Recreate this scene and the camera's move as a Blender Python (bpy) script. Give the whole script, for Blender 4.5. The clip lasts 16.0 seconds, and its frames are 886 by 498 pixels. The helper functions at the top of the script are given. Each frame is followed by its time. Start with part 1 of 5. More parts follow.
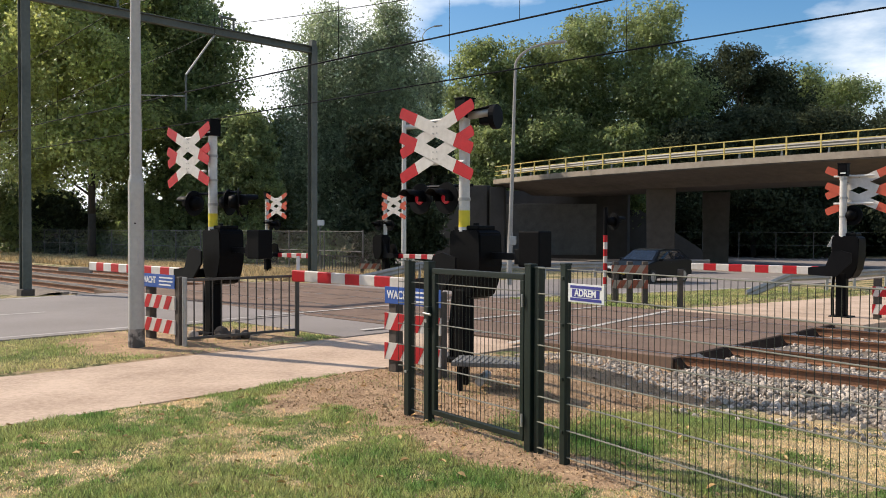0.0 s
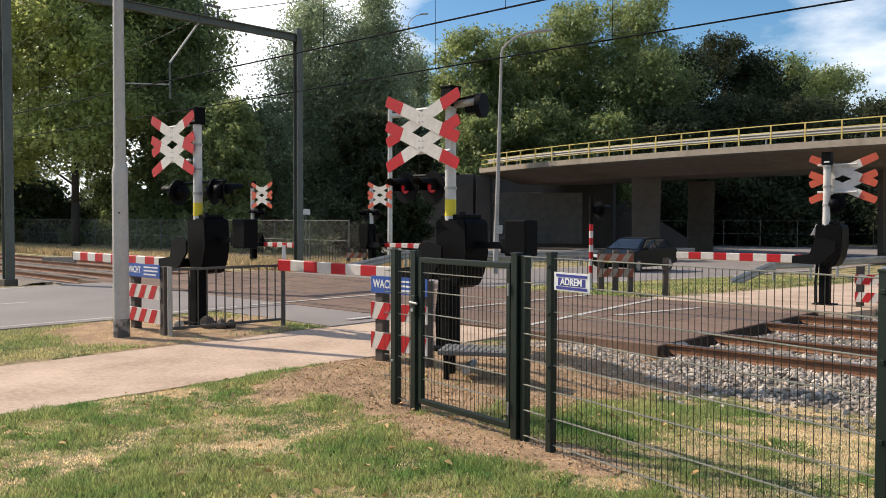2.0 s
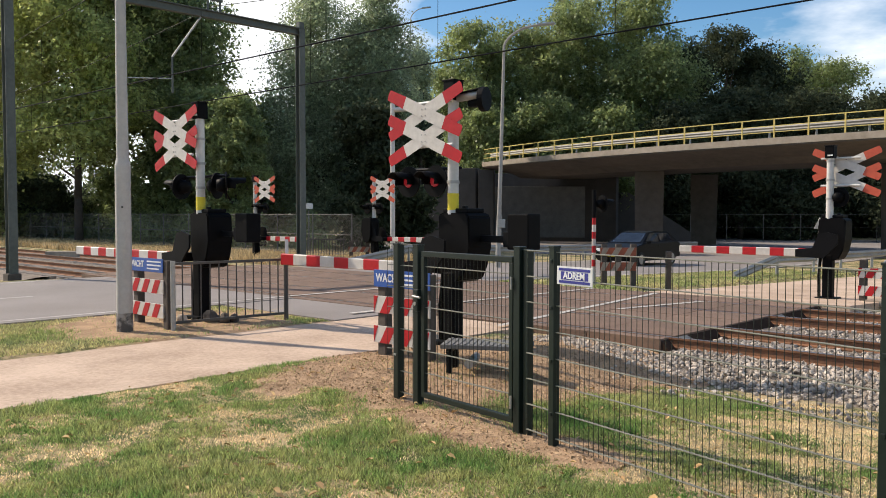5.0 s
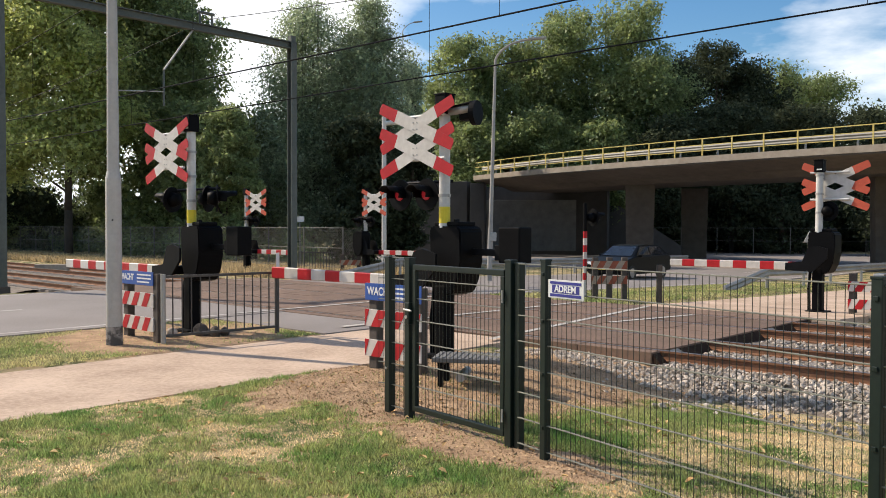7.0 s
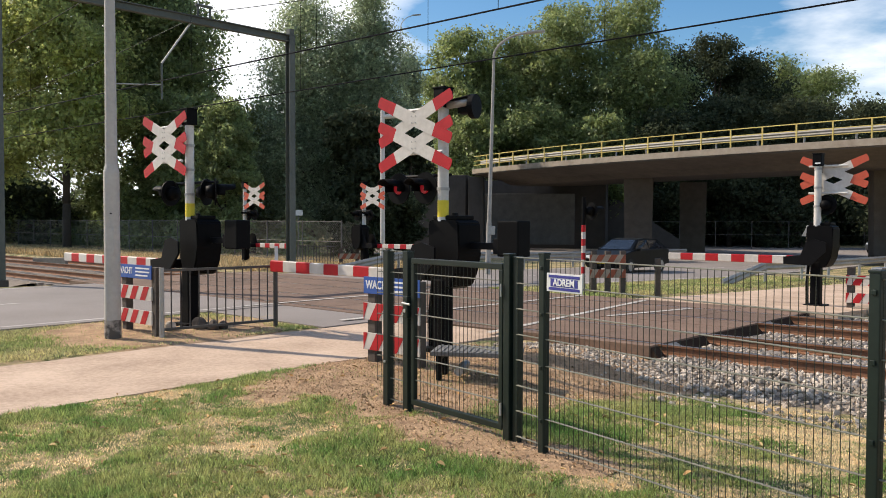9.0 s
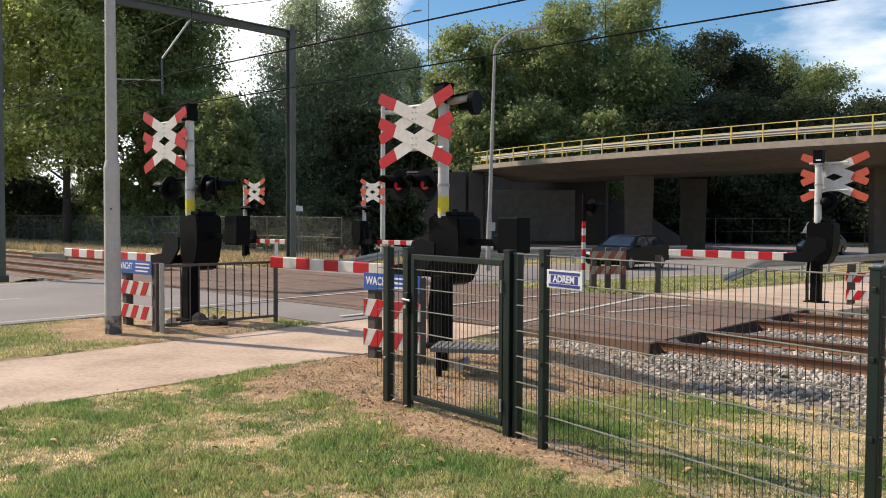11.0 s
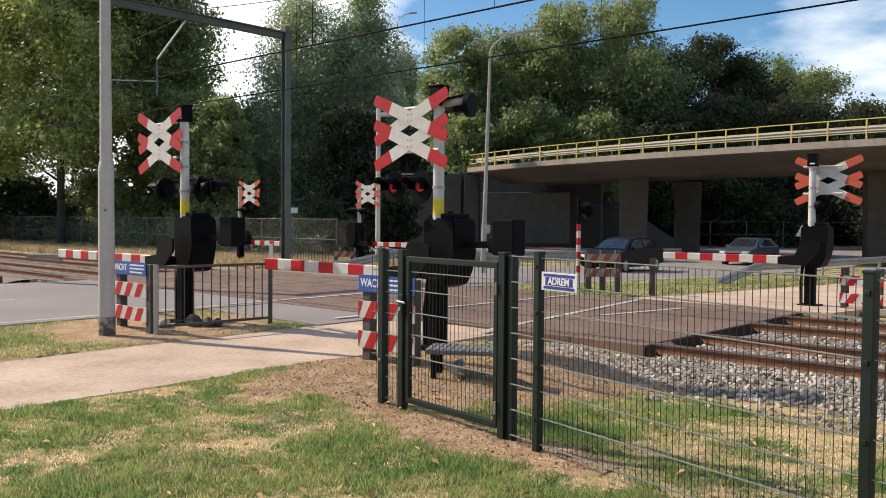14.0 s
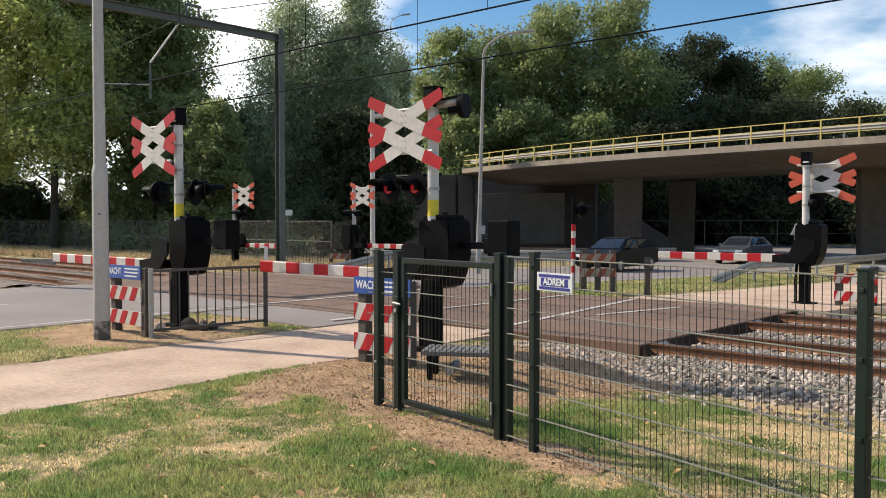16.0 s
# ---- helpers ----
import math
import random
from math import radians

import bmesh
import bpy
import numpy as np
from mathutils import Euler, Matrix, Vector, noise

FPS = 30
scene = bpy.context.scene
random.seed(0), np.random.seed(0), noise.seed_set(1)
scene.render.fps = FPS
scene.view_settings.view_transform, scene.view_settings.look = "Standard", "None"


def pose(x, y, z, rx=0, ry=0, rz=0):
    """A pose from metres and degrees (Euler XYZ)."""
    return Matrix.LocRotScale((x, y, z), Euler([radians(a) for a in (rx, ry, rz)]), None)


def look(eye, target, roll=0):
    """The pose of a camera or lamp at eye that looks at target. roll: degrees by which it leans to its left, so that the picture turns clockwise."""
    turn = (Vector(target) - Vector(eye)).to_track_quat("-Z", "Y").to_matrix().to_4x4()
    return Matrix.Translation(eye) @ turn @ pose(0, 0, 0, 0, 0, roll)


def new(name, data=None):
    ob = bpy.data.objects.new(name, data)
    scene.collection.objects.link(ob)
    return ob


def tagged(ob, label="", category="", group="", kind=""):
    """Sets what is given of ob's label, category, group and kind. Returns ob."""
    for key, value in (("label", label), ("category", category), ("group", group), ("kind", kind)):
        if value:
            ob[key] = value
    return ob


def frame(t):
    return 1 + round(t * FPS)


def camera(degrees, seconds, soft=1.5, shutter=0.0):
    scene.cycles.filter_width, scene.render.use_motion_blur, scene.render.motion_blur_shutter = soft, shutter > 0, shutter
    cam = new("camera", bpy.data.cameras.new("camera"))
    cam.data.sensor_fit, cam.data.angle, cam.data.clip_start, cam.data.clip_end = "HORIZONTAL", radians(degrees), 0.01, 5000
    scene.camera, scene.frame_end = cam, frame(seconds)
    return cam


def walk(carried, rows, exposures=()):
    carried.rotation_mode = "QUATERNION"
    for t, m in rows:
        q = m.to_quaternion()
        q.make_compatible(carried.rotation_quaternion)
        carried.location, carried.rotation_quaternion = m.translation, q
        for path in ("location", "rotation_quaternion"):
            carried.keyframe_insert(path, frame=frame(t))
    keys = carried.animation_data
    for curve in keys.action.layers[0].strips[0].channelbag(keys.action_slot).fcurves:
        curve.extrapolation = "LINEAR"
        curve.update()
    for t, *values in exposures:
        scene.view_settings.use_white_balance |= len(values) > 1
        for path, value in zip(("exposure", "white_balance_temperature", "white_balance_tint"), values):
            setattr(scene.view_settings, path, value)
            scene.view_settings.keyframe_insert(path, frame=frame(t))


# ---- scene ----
cam = camera(55.2, 16.0, soft=0.95)

# time, yaw, pitch, roll of a phone held by hand at one spot
TURNS = [
    (0, 2.09, -1.24, 0.22),
    (0.5, 1.99, -1.37, 0.36),
    (1, 1.68, -1.65, 0.31),
    (1.5, 1.28, -1.98, 0.15),
    (2, 1.16, -1.98, 0.14),
    (2.5, 1.35, -2.00, 0.09),
    (3, 1.26, -2.10, 0.04),
    (3.5, 1.31, -2.41, -0.14),
    (4, 1.42, -2.44, 0.01),
    (6.5, 1.02, -1.82, 0.19),
    (7, 0.76, -1.49, 0.14),
    (7.5, 0.55, -1.40, 0.02),
    (8, 0.55, -1.50, 0.03),
    (8.5, 0.50, -1.61, 0.14),
    (9, 0.66, -1.92, 0.16),
    (11.5, 0.68, -2.18, 0.36),
    (12, 0.70, -1.97, 0.58),
    (12.5, 0.33, -1.81, 0.61),
    (13, 0.29, -1.85, 0.42),
    (13.5, 0.38, -1.96, 0.38),
    (14, 0.33, -2.03, 0.46),
    (14.5, 0.20, -1.91, 0.52),
    (15, 0.19, -1.85, 0.31),
    (15.5, 0.17, -1.91, 0.13),
    (16, -0.00, -1.95, -0.00),
]


def held(yaw, pitch, roll):
    return Matrix.Translation((0, 0, 1.75)) @ pose(0, 0, 0, 90 + pitch, 0, yaw) @ pose(0, 0, 0, 0, 0, roll)


walk(cam, [(t, held(y, p, r)) for t, y, p, r in TURNS])

# ---- light ----
SUN_AZ = (-0.917, 0.40)          # horizontal way to the sun
SUN_EL = radians(40)
scene.view_settings.exposure = 0.11
world = bpy.data.worlds.new("sky")
scene.world = world
world.use_nodes = True
wn, wl = world.node_tree.nodes, world.node_tree.links
wn.clear()
w_out = wn.new("ShaderNodeOutputWorld")
w_bg = wn.new("ShaderNodeBackground")
w_sky = wn.new("ShaderNodeTexSky")
w_sky.sky_type = "NISHITA"
w_sky.sun_disc = False
w_sky.sun_elevation = SUN_EL
w_sky.sun_rotation = math.atan2(SUN_AZ[0], SUN_AZ[1])
w_bg.inputs["Strength"].default_value = 0.13
# broken cloud over the whole sky
w_tc = wn.new("ShaderNodeTexCoord")
w_sep = wn.new("ShaderNodeSeparateXYZ")
wl.new(w_tc.outputs["Generated"], w_sep.inputs[0])
w_add = wn.new("ShaderNodeMath"); w_add.operation = "ADD"; w_add.inputs[1].default_value = 0.18
wl.new(w_sep.outputs["Z"], w_add.inputs[0])
w_dx = wn.new("ShaderNodeMath"); w_dx.operation = "DIVIDE"
w_dy = wn.new("ShaderNodeMath"); w_dy.operation = "DIVIDE"
wl.new(w_sep.outputs["X"], w_dx.inputs[0]); wl.new(w_add.outputs[0], w_dx.inputs[1])
wl.new(w_sep.outputs["Y"], w_dy.inputs[0]); wl.new(w_add.outputs[0], w_dy.inputs[1])
w_com = wn.new("ShaderNodeCombineXYZ")
wl.new(w_dx.outputs[0], w_com.inputs[0]); wl.new(w_dy.outputs[0], w_com.inputs[1])
w_noise = wn.new("ShaderNodeTexNoise")
w_noise.inputs["Scale"].default_value = 0.9
w_noise.inputs["Detail"].default_value = 7
w_noise.inputs["Roughness"].default_value = 0.55
wl.new(w_com.outputs[0], w_noise.inputs["Vector"])
w_ramp = wn.new("ShaderNodeValToRGB")
w_ramp.color_ramp.elements[0].position = 0.50
w_ramp.color_ramp.elements[1].position = 0.66
# two cloud banks stand thicker than the rest
w_sum = w_noise.outputs["Fac"]
for toward, wide, core, amount in (((-0.300, 0.931, 0.208), 17.0, 7.0, 0.26), ((0.440, 0.855, 0.275), 8.0, 2.0, 0.05),):
    w_dot = wn.new("ShaderNodeVectorMath"); w_dot.operation = "DOT_PRODUCT"
    w_dot.inputs[1].default_value = toward
    wl.new(w_tc.outputs["Generated"], w_dot.inputs[0])
    w_near = wn.new("ShaderNodeMapRange"); w_near.interpolation_type = "SMOOTHSTEP"
    w_near.inputs["From Min"].default_value, w_near.inputs["From Max"].default_value = math.cos(radians(wide)), math.cos(radians(core))
    w_near.inputs["To Max"].default_value = amount
    wl.new(w_dot.outputs["Value"], w_near.inputs["Value"])
    w_plus = wn.new("ShaderNodeMath"); w_plus.operation = "ADD"
    wl.new(w_sum, w_plus.inputs[0]); wl.new(w_near.outputs[0], w_plus.inputs[1])
    w_sum = w_plus.outputs[0]
wl.new(w_sum, w_ramp.inputs[0])
w_mix = wn.new("ShaderNodeMix"); w_mix.data_type = "RGBA"
w_mix.inputs["B"].default_value = (9.5, 9.6, 9.9, 1)
wl.new(w_ramp.outputs[0], w_mix.inputs["Factor"])
w_sat = wn.new("ShaderNodeHueSaturation"); w_sat.inputs["Saturation"].default_value = 1.42
wl.new(w_sky.outputs[0], w_sat.inputs["Color"])
wl.new(w_sat.outputs[0], w_mix.inputs["A"])
wl.new(w_mix.outputs["Result"], w_bg.inputs["Color"])
wl.new(w_bg.outputs[0], w_out.inputs[0])

sun = new("sun", bpy.data.lights.new("sun", "SUN"))
sun.data.energy = 4.9
sun.data.angle = radians(0.55)
sun.data.color = (1.0, 0.875, 0.72)
sun.matrix_world = look((SUN_AZ[0] * 60, SUN_AZ[1] * 60, 60 * math.tan(SUN_EL)), (0, 0, 0))

# ---- materials ----


def mat(name, c1, c2=None, rough=0.7, metal=0.0, scale=8.0, bump=0.0, bump_scale=None, coarse=None, per_object=0.0,
        per_island=0.0, emit=None, spread=(0.35, 0.65), coat=0.0, through_light=0.0, spec=0.5):
    """A surface of two colours mixed by fine grain and by broad patches."""
    m = bpy.data.materials.new(name)
    m.use_nodes = True
    n, l = m.node_tree.nodes, m.node_tree.links
    bs = n["Principled BSDF"]
    bs.inputs["Roughness"].default_value = rough
    bs.inputs["Metallic"].default_value = metal
    bs.inputs["Coat Weight"].default_value = coat
    bs.inputs["Specular IOR Level"].default_value = spec
    c2 = c2 or tuple(v * 0.8 for v in c1)
    tc = n.new("ShaderNodeTexCoord")
    fine = n.new("ShaderNodeTexNoise")
    fine.inputs["Scale"].default_value = scale
    fine.inputs["Detail"].default_value = 6
    fine.inputs["Roughness"].default_value = 0.65
    l.new(tc.outputs["Object"], fine.inputs["Vector"])
    broad = n.new("ShaderNodeTexNoise")
    broad.inputs["Scale"].default_value = coarse or scale / 9
    broad.inputs["Detail"].default_value = 3
    l.new(tc.outputs["Object"], broad.inputs["Vector"])
    half = n.new("ShaderNodeMath"); half.operation = "ADD"
    l.new(fine.outputs["Fac"], half.inputs[0]); l.new(broad.outputs["Fac"], half.inputs[1])
    div = n.new("ShaderNodeMath"); div.operation = "MULTIPLY"; div.inputs[1].default_value = 0.5
    l.new(half.outputs[0], div.inputs[0])
    ramp = n.new("ShaderNodeValToRGB")
    ramp.color_ramp.elements[0].position, ramp.color_ramp.elements[1].position = spread
    ramp.color_ramp.elements[0].color = (*c2, 1)
    ramp.color_ramp.elements[1].color = (*c1, 1)
    l.new(div.outputs[0], ramp.inputs[0])
    colour = ramp.outputs[0]
    if per_object or per_island:
        src = n.new("ShaderNodeObjectInfo").outputs["Random"] if per_object else n.new("ShaderNodeNewGeometry").outputs["Random Per Island"]
        amount = per_object or per_island
        mr = n.new("ShaderNodeMapRange")
        mr.inputs["To Min"].default_value, mr.inputs["To Max"].default_value = 1 - amount, 1 + amount
        l.new(src, mr.inputs["Value"])
        hs = n.new("ShaderNodeHueSaturation")
        l.new(mr.outputs[0], hs.inputs["Value"])
        l.new(colour, hs.inputs["Color"])
        colour = hs.outputs[0]
    l.new(colour, bs.inputs["Base Color"])
    if bump:
        b = n.new("ShaderNodeBump")
        b.inputs["Strength"].default_value = bump
        b.inputs["Distance"].default_value = 0.02
        bn = fine
        if bump_scale:
            bn = n.new("ShaderNodeTexNoise")
            bn.inputs["Scale"].default_value = bump_scale
            bn.inputs["Detail"].default_value = 4
            l.new(tc.outputs["Object"], bn.inputs["Vector"])
        l.new(bn.outputs["Fac"], b.inputs["Height"])
        l.new(b.outputs[0], bs.inputs["Normal"])
    if emit:
        bs.inputs["Emission Color"].default_value = (*emit[0], 1)
        bs.inputs["Emission Strength"].default_value = emit[1]
    if through_light:
        tr = n.new("ShaderNodeBsdfTranslucent")
        shine = n.new("ShaderNodeHueSaturation")
        shine.inputs["Value"].default_value = 2.2
        shine.inputs["Hue"].default_value = 0.485
        l.new(colour, shine.inputs["Color"])
        l.new(shine.outputs[0], tr.inputs["Color"])
        mx = n.new("ShaderNodeMixShader")
        mx.inputs[0].default_value = through_light
        l.new(bs.outputs[0], mx.inputs[1]); l.new(tr.outputs[0], mx.inputs[2])
        l.new(mx.outputs[0], n["Material Output"].inputs["Surface"])
    return m


M_GRASS = mat("turf", (0.090, 0.110, 0.042), (0.45, 0.345, 0.195), 0.95, scale=9, coarse=1.1, bump=0.9, bump_scale=60, spread=(0.45, 0.57), spec=0.15)
M_BLADE = mat("grass_blade", (0.110, 0.215, 0.055), (0.33, 0.335, 0.135), 0.65, scale=3.5, coarse=0.8, per_island=0.6, through_light=0.3, spread=(0.40, 0.60), spec=0.25)
M_VERGE = mat("verge_grass_blade", (0.215, 0.270, 0.095), (0.46, 0.42, 0.20), 0.7, scale=3, coarse=0.7, per_island=0.5, through_light=0.25, spread=(0.42, 0.58), spec=0.25)
M_STRAW = mat("dry_grass", (0.80, 0.655, 0.39), (0.52, 0.40, 0.22), 0.9, scale=3, coarse=0.6, per_island=0.4, through_light=0.32)
M_DRYWEED = mat("dry_weeds", (0.52, 0.41, 0.22), (0.33, 0.26, 0.13), 0.9, scale=3, coarse=0.5, per_island=0.45, through_light=0.2)
M_EARTH = mat("bare_earth", (0.60, 0.41, 0.25), (0.25, 0.16, 0.10), 0.95, scale=26, coarse=3.0, bump=1.0, bump_scale=60, spec=0.1)
M_ASPHALT = mat("asphalt", (0.27, 0.235, 0.215), (0.20, 0.175, 0.16), 0.82, scale=60, coarse=0.5, bump=0.25, bump_scale=250)
M_PATH = mat("path_concrete", (0.62, 0.47, 0.355), (0.37, 0.265, 0.19), 0.9, scale=18, coarse=0.9, bump=0.3, bump_scale=140, spread=(0.34, 0.62), spec=0.2)
M_LINE = mat("road_paint", (0.55, 0.52, 0.48), (0.30, 0.27, 0.24), 0.8, scale=14, spread=(0.35, 0.6))
M_DECK = mat("crossing_panel", (0.205, 0.130, 0.090), (0.125, 0.080, 0.056), 0.88, scale=14, bump=0.3, bump_scale=90, per_object=0.16)
M_STONE = mat("ballast_stone", (0.53, 0.455, 0.375), (0.29, 0.24, 0.19), 0.92, scale=25, bump=0.3, per_island=0.5)
M_BED = mat("ballast_bed", (0.28, 0.23, 0.18), (0.14, 0.11, 0.085), 0.95, scale=30, bump=1.0, bump_scale=35)
M_RAIL = mat("rail_side", (0.30, 0.145, 0.075), (0.16, 0.08, 0.045), 0.8, 0.2, scale=14, bump=0.3)
M_RAILTOP = mat("rail_top", (0.42, 0.37, 0.33), (0.30, 0.25, 0.21), 0.35, 0.9, scale=20)
M_SLEEPER = mat("sleeper", (0.30, 0.27, 0.24), (0.19, 0.16, 0.14), 0.9, scale=12, bump=0.3)
M_GREEN = mat("green_coated_steel", (0.011, 0.021, 0.016), (0.006, 0.012, 0.010), 0.42, 0.0, scale=22, coarse=2.5, spec=0.35)
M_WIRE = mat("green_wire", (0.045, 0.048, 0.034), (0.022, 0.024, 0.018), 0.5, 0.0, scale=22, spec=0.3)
M_BLACK = mat("black_housing", (0.0055, 0.0055, 0.006), (0.003, 0.003, 0.0035), 0.55, scale=16, bump=0.06, spec=0.07)
M_BLACKMETAL = mat("black_metal", (0.008, 0.008, 0.009), (0.004, 0.004, 0.0045), 0.5, scale=16, spec=0.10)
M_WHITE = mat("white_reflective_sheet", (0.66, 0.62, 0.565), (0.50, 0.46, 0.41), 0.5, scale=11, coarse=1.4)
M_RED = mat("red_reflective_sheet", (0.50, 0.016, 0.022), (0.37, 0.012, 0.016), 0.45, scale=11, coarse=1.4, spec=0.3)
M_REDFADE = mat("faded_red_sheet", (0.56, 0.105, 0.055), (0.44, 0.08, 0.045), 0.55, scale=11, coarse=1.4, spec=0.3)
M_WHITEPOST = mat("white_painted_steel", (0.66, 0.64, 0.60), (0.50, 0.48, 0.44), 0.5, scale=13, coarse=1.2)
M_GALV = mat("galvanised_steel", (0.46, 0.45, 0.42), (0.34, 0.33, 0.31), 0.5, 0.55, scale=14, coarse=1.2)
M_POLE = mat("pale_painted_pole", (0.50, 0.47, 0.43), (0.40, 0.37, 0.335), 0.55, 0.0, scale=16, coarse=1.5)
M_POLEBASE = mat("worn_bitumen_base", (0.09, 0.08, 0.07), (0.36, 0.32, 0.28), 0.85, scale=12, coarse=5, spread=(0.42, 0.52))
M_RAILING = mat("grey_railing", (0.10, 0.092, 0.082), (0.06, 0.055, 0.05), 0.55, 0.3, scale=18)
M_MAST = mat("green_grey_mast", (0.115, 0.125, 0.108), (0.065, 0.072, 0.062), 0.6, 0.1, scale=10, coarse=1.0)
M_WOOD = mat("weathered_wood", (0.105, 0.085, 0.068), (0.055, 0.044, 0.036), 0.85, scale=20, bump=0.3)
M_BLUE = mat("blue_sign", (0.03, 0.10, 0.38), (0.02, 0.075, 0.30), 0.4, scale=9)
M_LETTER = mat("white_lettering", (0.80, 0.80, 0.80), (0.7, 0.7, 0.7), 0.5, scale=9)
M_NAVY = mat("navy_lettering", (0.035, 0.04, 0.26), (0.03, 0.03, 0.2), 0.45, scale=9)
M_YELLOW = mat("yellow_painted_steel", (0.72, 0.57, 0.17), (0.52, 0.40, 0.11), 0.55, scale=6, coarse=0.8)
M_YELLOWTAPE = mat("yellow_tape", (0.75, 0.62, 0.03), (0.65, 0.5, 0.03), 0.5, scale=9)
# Soffit shade is put into this dark tone; the edge beam keeps paler concrete.
M_CONC = mat("shaded_bridge_concrete", (0.145, 0.120, 0.096), (0.080, 0.066, 0.053), 0.92, scale=1.8, coarse=0.22, bump=0.15, bump_scale=20)
# Plain concrete like the bridge; the abutment's shade is put into its colour.
M_CONC_SHADE = mat("shade_dark_concrete", (0.085, 0.08, 0.076), (0.05, 0.047, 0.045), 0.92, scale=1.2, coarse=0.15, bump=0.15, bump_scale=20)
M_SLAB = mat("pit_cover", (0.20, 0.195, 0.185), (0.12, 0.118, 0.112), 0.8, scale=16, bump=0.2)
M_LAMPRED = mat("red_lens_lit", (0.30, 0.010, 0.015), (0.2, 0.008, 0.01), 0.3, emit=((1.0, 0.03, 0.06), 0.10), scale=30)
M_LENS = mat("dark_lens", (0.03, 0.015, 0.015), (0.02, 0.01, 0.01), 0.15, scale=30)
M_CARBLACK = mat("black_car_paint", (0.0035, 0.004, 0.005), (0.0025, 0.003, 0.0035), 0.35, scale=3, spec=0.12)
M_CARSILVER = mat("blue_grey_car_paint", (0.10, 0.12, 0.14), (0.085, 0.10, 0.115), 0.3, 0.4, scale=3, coat=0.4)
M_GLASS = mat("car_glass", (0.05, 0.06, 0.075), (0.035, 0.045, 0.06), 0.05, scale=2, coat=1.0)
M_TYRE = mat("tyre_rubber", (0.02, 0.02, 0.02), (0.012, 0.012, 0.012), 0.8, scale=20)
M_RIM = mat("alloy_rim", (0.45, 0.45, 0.46), (0.3, 0.3, 0.3), 0.3, 0.8, scale=10)
M_HEADLIGHT = mat("headlight_glass", (0.75, 0.78, 0.80), (0.5, 0.52, 0.55), 0.1, scale=10)
M_BARK = mat("bark", (0.085, 0.065, 0.048), (0.045, 0.034, 0.026), 0.95, scale=5, bump=0.8, bump_scale=12)
M_LEAF = [mat("leaves_mid_green", (0.205, 0.255, 0.100), (0.115, 0.148, 0.062), 0.5, scale=2, coarse=0.3, per_island=0.4, through_light=0.42, spec=0.35),
          mat("leaves_yellow_green", (0.345, 0.385, 0.135), (0.200, 0.235, 0.085), 0.5, scale=2, coarse=0.3, per_island=0.4, through_light=0.46, spec=0.35),
          mat("leaves_grey_green", (0.265, 0.320, 0.195), (0.165, 0.205, 0.125), 0.5, scale=2, coarse=0.3, per_island=0.4, through_light=0.40, spec=0.35),
          # Green darkened further: shade on backlit and covered foliage is in this colour.
          mat("leaves_shade_dark_green", (0.070, 0.085, 0.045), (0.038, 0.048, 0.026), 0.75, scale=2, coarse=0.25, per_island=0.4, through_light=0.2, spec=0.12)]
M_FALLEN = mat("fallen_leaf", (0.55, 0.40, 0.19), (0.42, 0.24, 0.09), 0.85, scale=6, per_island=0.45)
M_CHIP = mat("bark_chips", (0.56, 0.40, 0.235), (0.24, 0.155, 0.09), 0.95, scale=9, per_island=0.6, spec=0.15)
M_DIRTYRED = mat("weathered_red_plank", (0.36, 0.10, 0.05), (0.20, 0.06, 0.035), 0.8, scale=9)
M_DIRTYWHITE = mat("weathered_white_plank", (0.42, 0.35, 0.27), (0.24, 0.19, 0.145), 0.8, scale=9)
M_RAMP = mat("rusty_ramp", (0.06, 0.038, 0.027), (0.03, 0.02, 0.015), 0.95, scale=9, bump=0.2, spec=0.05)
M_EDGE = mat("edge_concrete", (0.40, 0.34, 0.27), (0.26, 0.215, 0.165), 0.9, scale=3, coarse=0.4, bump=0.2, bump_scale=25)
M_DULL = mat("dull_zinc", (0.40, 0.38, 0.345), (0.27, 0.255, 0.23), 0.7, scale=6)
# Same green wire as M_WIRE; sun glint is put into this paler colour.
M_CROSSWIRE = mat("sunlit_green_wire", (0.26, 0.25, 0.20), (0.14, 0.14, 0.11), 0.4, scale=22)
M_CLINK = mat("mesh_wire_grey", (0.20, 0.19, 0.17), (0.12, 0.115, 0.10), 0.6, 0.3, scale=10)
M_WARN = mat("white_warning_plate", (0.7, 0.7, 0.68), (0.6, 0.6, 0.58), 0.5, scale=10)

# ---- shape helpers ----
U, N = Vector((0.745, -0.667, 0)), Vector((0.667, 0.745, 0))     # along the tracks, along the road
TRACK = math.degrees(math.atan2(U.y, U.x))


def at(a, b, z=0.0):
    return Vector((a * U.x + b * N.x, a * U.y + b * N.y, z))


def fall(b):
    """The road sinks a little beyond the tracks."""
    pts = ((-500, 0), (16.8, 0), (19.5, -0.10), (32, -0.45), (44, -0.62), (900, -0.7))
    for (b0, z0), (b1, z1) in zip(pts, pts[1:]):
        if b <= b1:
            return z0 + (z1 - z0) * (b - b0) / (b1 - b0)
    return -0.7


